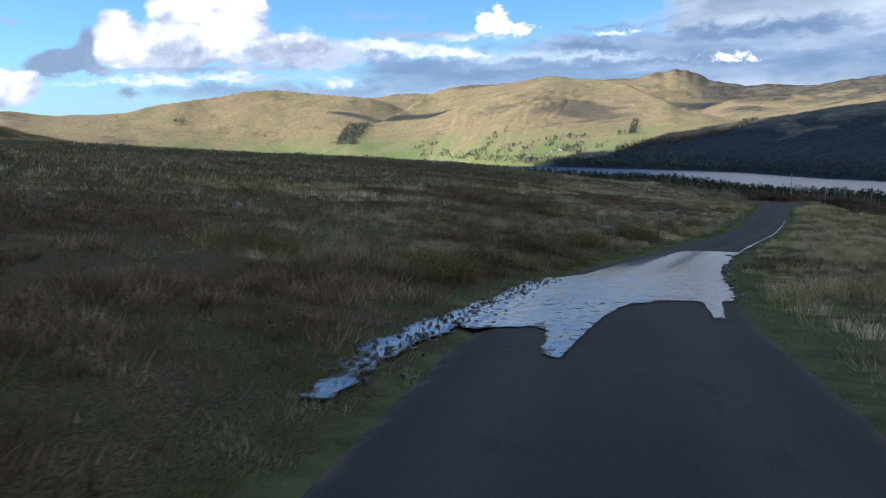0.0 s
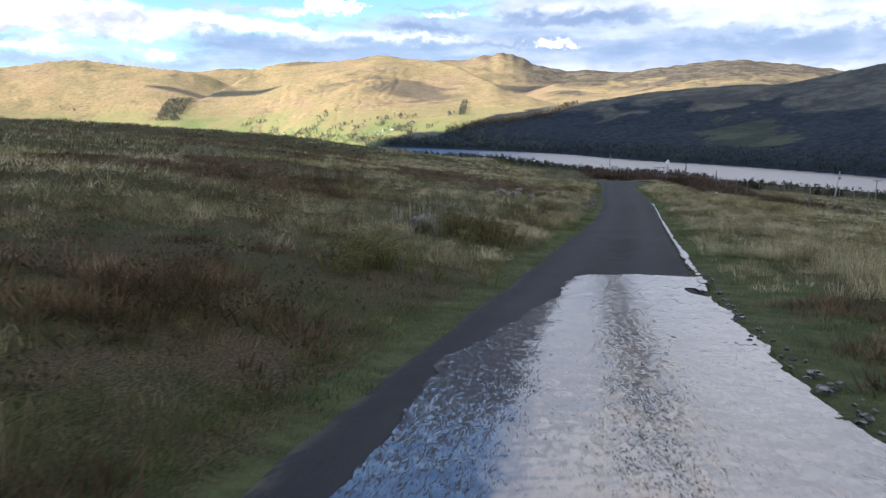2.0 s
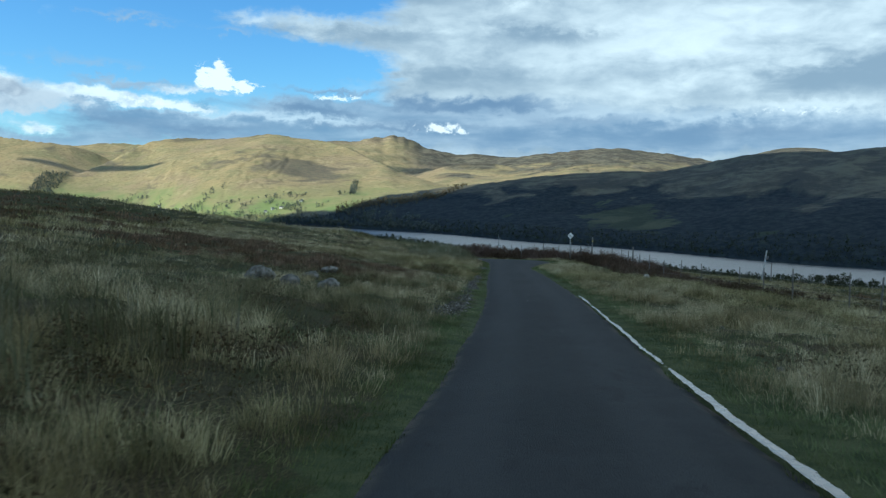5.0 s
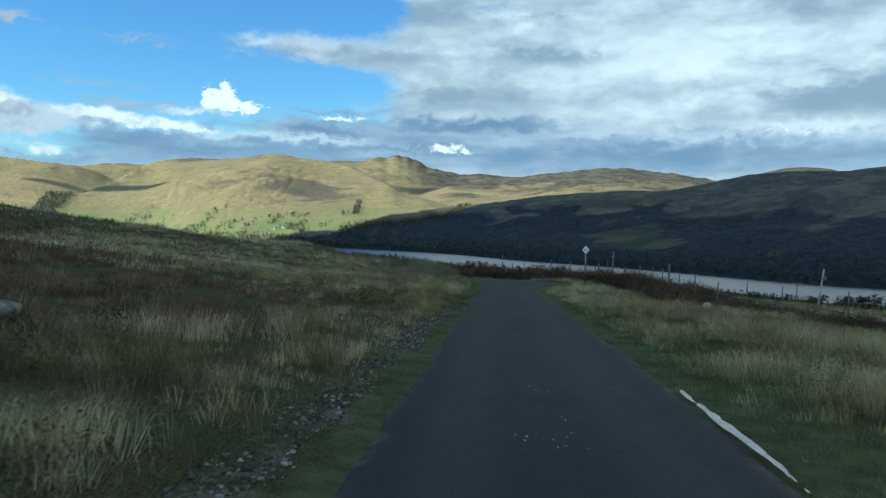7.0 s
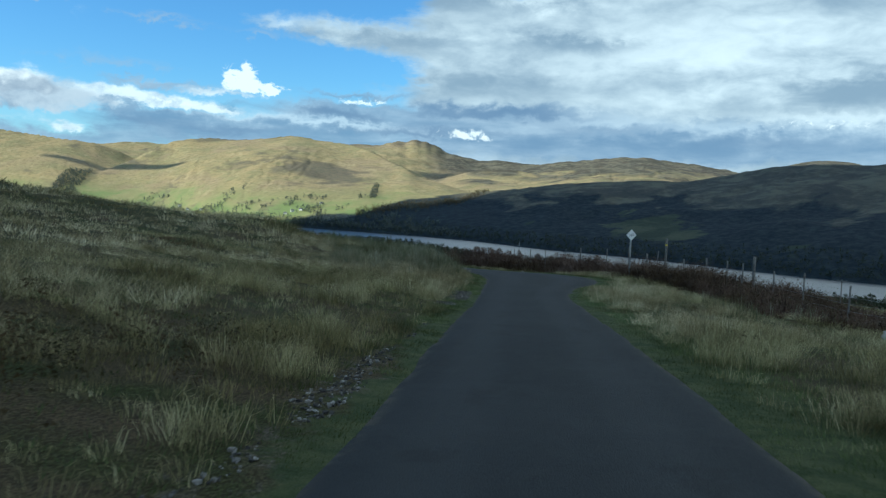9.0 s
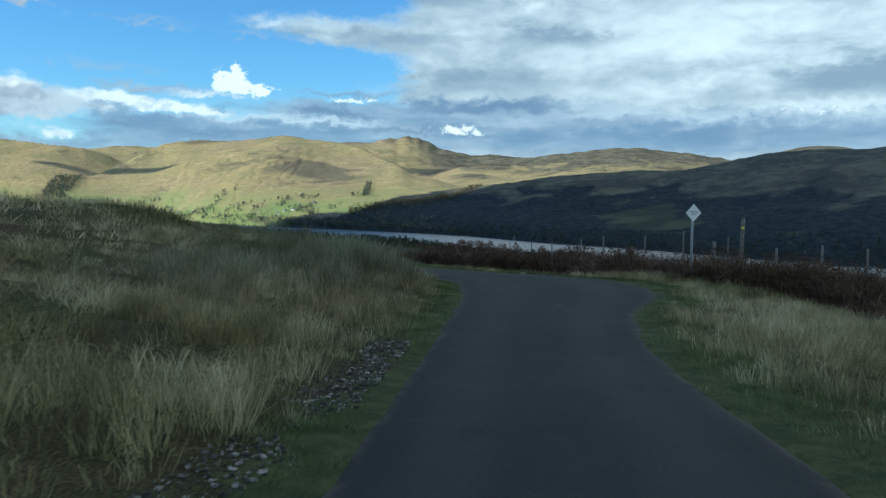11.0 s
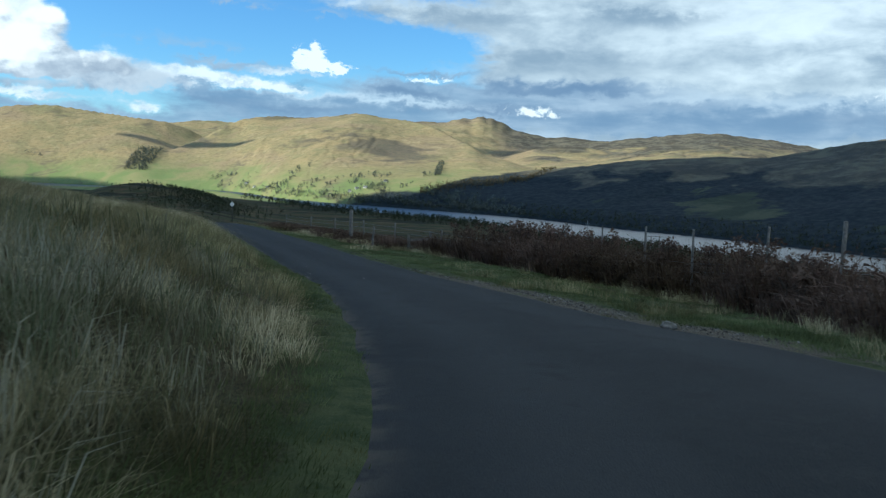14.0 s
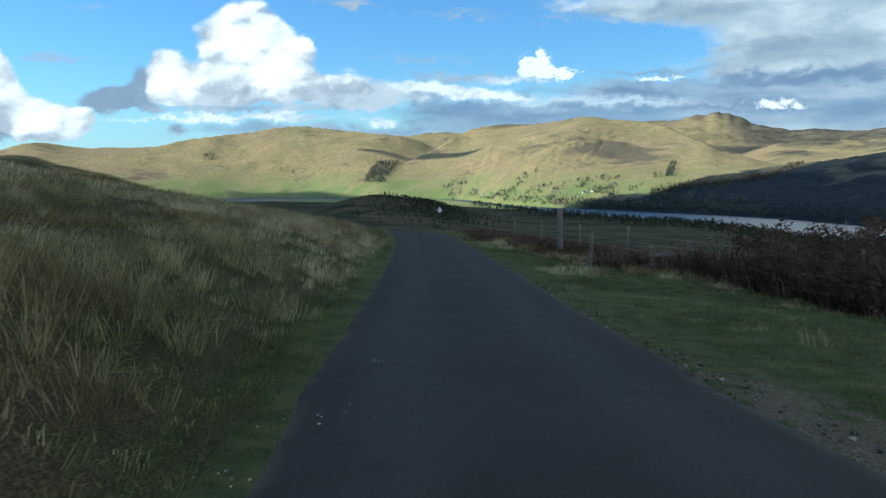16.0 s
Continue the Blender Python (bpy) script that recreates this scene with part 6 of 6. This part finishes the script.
x, y, d = keep(F1(x, y, 8.0, 2) > 0.3, x, y, d)
rush.append(blades(x, y, moor(x, y), 0.4 + 0.3 * rng.rand(len(x)), 0.014, 12, 0.12, 0.3, 2, 316))

# bushy old heather, in mounds
hb = []
for side, n, seed in ((-1, 1500, 361), (1, 350, 362)):
    x, y, d = spots(n, side, 1.3, 16, 4, 90, seed, 1.3)
    x, y, d = keep(F2(x, y, 3.5, 3) + 0.3 * (side < 0) * (1 - sstep(y, 35, 70)) > 0.22, x, y, d)
    q = 0.14 + 0.2 * rng.rand(len(x))
    hb.append(crown_leaves(np.stack([x, y, moor(x, y) + q * 0.7], 1), q * 1.25, 150, 0.012, seed + 9))
r_ = np.random.RandomState(371)
y = r_.uniform(52, 109, 520)
x = np.interp(y, [60, 110], [20.9, 20.6]) + r_.normal(-0.2, 1.2, len(y))
x, y = keep(F1(x, y, 3.2, 2) + 0.25 * sstep(y, 70, 100) > 0.05, x, y)
q = (0.2 + 0.28 * r_.rand(len(x))) * (0.75 + 0.55 * sstep(y, 75, 98))
hb.append(crown_leaves(np.stack([x, y, moor(x, y) + q * 0.9], 1), q * 1.3, 150, 0.016, 372))
stuff("heather_bushes", hb, BUSH, "dark mounds of old heather on the moor", "heather")

stuff("verge_grass", short, VERGE, "short green grass along the road verges", "grass")
stuff("tussock_grass", grass, TUSSOCK, "tan and olive tussock grass beside the road", "grass")
stuff("moor_grass", rough, TUSSOCK, "pale rough grass over the moor", "grass")
stuff("bleached_grass", pale, BLEACHED, "bleached straw-coloured tussocks in patches over the moor", "grass")
stuff("rushes", rush, RUSH, "dark green rushes in wet ground", "rushes")
stuff("heather", heath, HEATHER, "brown heather patches over the moor", "heather")

# bracken along the second fence
pts = np.array(LINE2)
r_ = np.random.RandomState(8)
y = np.concatenate([r_.uniform(96, 152, 6300), r_.uniform(150, 174, 900), 96 - 20 * r_.rand(600) ** 1.6])
fx = np.interp(y, pts[:, 1], pts[:, 0])
fx = np.where(y < 109.9, np.interp(y, [76, 96, 109.9], [21.5, 20.6, 19.7]), fx)
lo = np.maximum(road_r(y) + bracken_from(y) + 0.6 * F1(0 * y, y, 2.0, 2), fx - 4.5)
x = lo + (np.maximum(fx + 2.6, lo + 3.0) - lo) * r_.rand(len(y))
x, y, lo = keep(F2(x, y, 2.2, 2) > -0.5, x, y, lo)
h = (0.6 + 0.5 * r_.rand(len(x))) * (0.5 + 0.5 * sstep(x - lo, 0, 1.0)) * np.interp(y, [78, 96, 104, 110, 118, 124, 131, 136, 139.5, 152], [0.45, 0.8, 1.25, 1.45, 1.45, 1.45, 1.6, 1.4, 0.62, 0.5])
fronds = blades(x, y, moor(x, y), h, 0.05, 9, 0.28, 0.95, 2, 401)
stems = blades(x, y, moor(x, y), h * 1.15, 0.012, 4, 0.15, 0.25, 2, 402)
# leaflets along the fronds
n = len(x) * 9
i = r_.randint(0, len(x), n)
q = np.stack([x[i] + r_.normal(0, 0.22, n), y[i] + r_.normal(0, 0.22, n), moor(x, y)[i] + h[i] * r_.uniform(0.3, 1.0, n)], 1)
tri = (q[:, None] + r_.normal(size=(n, 3, 3)) * [0.038, 0.038, 0.024]).reshape(-1, 3)
stuff("bracken", [fronds, stems, (tri, np.arange(len(tri)).reshape(-1, 3))], BRACKEN, "dead red-brown bracken along the fence", "bracken")


# ferns beside the boulder and on the near bank
x = np.concatenate([r_.normal(-1.75, 0.5, 46), r_.normal(-3.7, 0.45, 34), r_.normal(-2.9, 0.4, 22)])
y = np.concatenate([r_.normal(33.0, 0.9, 46), r_.normal(13.0, 0.5, 34), r_.normal(26.2, 0.6, 22)])
x, y = keep((y > 20) | (x < -3.35), x, y)
h = 0.22 + 0.2 * r_.rand(len(x))
fronds = blades(x, y, moor(x, y), h * 1.3, 0.03, 10, 0.16, 1.5, 2, 411)
n = len(x) * 110
i = r_.randint(0, len(x), n)
turn, k = r_.rand(n) * 6.283, r_.rand(n)
q = np.stack([x[i] + np.cos(turn) * 0.34 * k, y[i] + np.sin(turn) * 0.34 * k, moor(x, y)[i] + h[i] * (1.05 - 0.55 * k * k) + r_.normal(0, 0.03, n)], 1)
tri = (q[:, None] + r_.normal(size=(n, 3, 3)) * [0.02, 0.02, 0.01]).reshape(-1, 3)
stuff("ferns", [fronds, (tri, np.arange(len(tri)).reshape(-1, 3))], FERN, "olive and rust-brown ferns beside a boulder", "fern")


def shrub(x, y, high, seed):
    """A ragged bare shrub with few leaves."""
    rr = random.Random(seed)
    s = new("shrub")
    s.location = (x, y, float(moor(x, y)))
    bm = bmesh.new()
    tips = []
    for k in range(11):
        a, sp = rr.uniform(0, 6.283), rr.uniform(0.1, 0.5)
        mid_ = Vector((math.cos(a) * sp * 0.5, math.sin(a) * sp * 0.5, high * 0.5))
        tip = Vector((math.cos(a) * sp * 1.4, math.sin(a) * sp * 1.4, high * rr.uniform(0.75, 1.0)))
        rod(bm, (0, 0, -0.1), mid_, 0.02, 0.013, 5)
        rod(bm, mid_, tip, 0.013, 0.005, 4)
        tips += [tip, (mid_ + tip) / 2]
    part("stem", bm, BARK, s)
    v, f = crown_leaves([tuple(t) for t in tips], [0.22] * len(tips), 40, 0.035, seed)
    ob = new("leaves", mesh_of("leaves", v, f, [BRACKEN]))
    ob.parent = s
    return tagged(s, "ragged dark shrub among dead bracken", "shrub", "shrubs along the fence")


for k, (x_, y_, h_) in enumerate([(16.3, 121.0, 1.6), (15.3, 125.0, 1.6), (14.2, 129.0, 1.7), (15.9, 117.2, 1.3), (13.0, 129.6, 1.6), (15.9, 123.2, 1.5), (16.9, 113.6, 1.3), (12.9, 134.5, 2.0), (14.0, 132.5, 1.9), (11.5, 132.3, 1.8), (10.8, 135.2, 1.7), (12.4, 132.3, 1.9), (9.2, 137.0, 1.6), (11.9, 135.8, 1.9)]):
    shrub(x_, y_, h_, 500 + k)
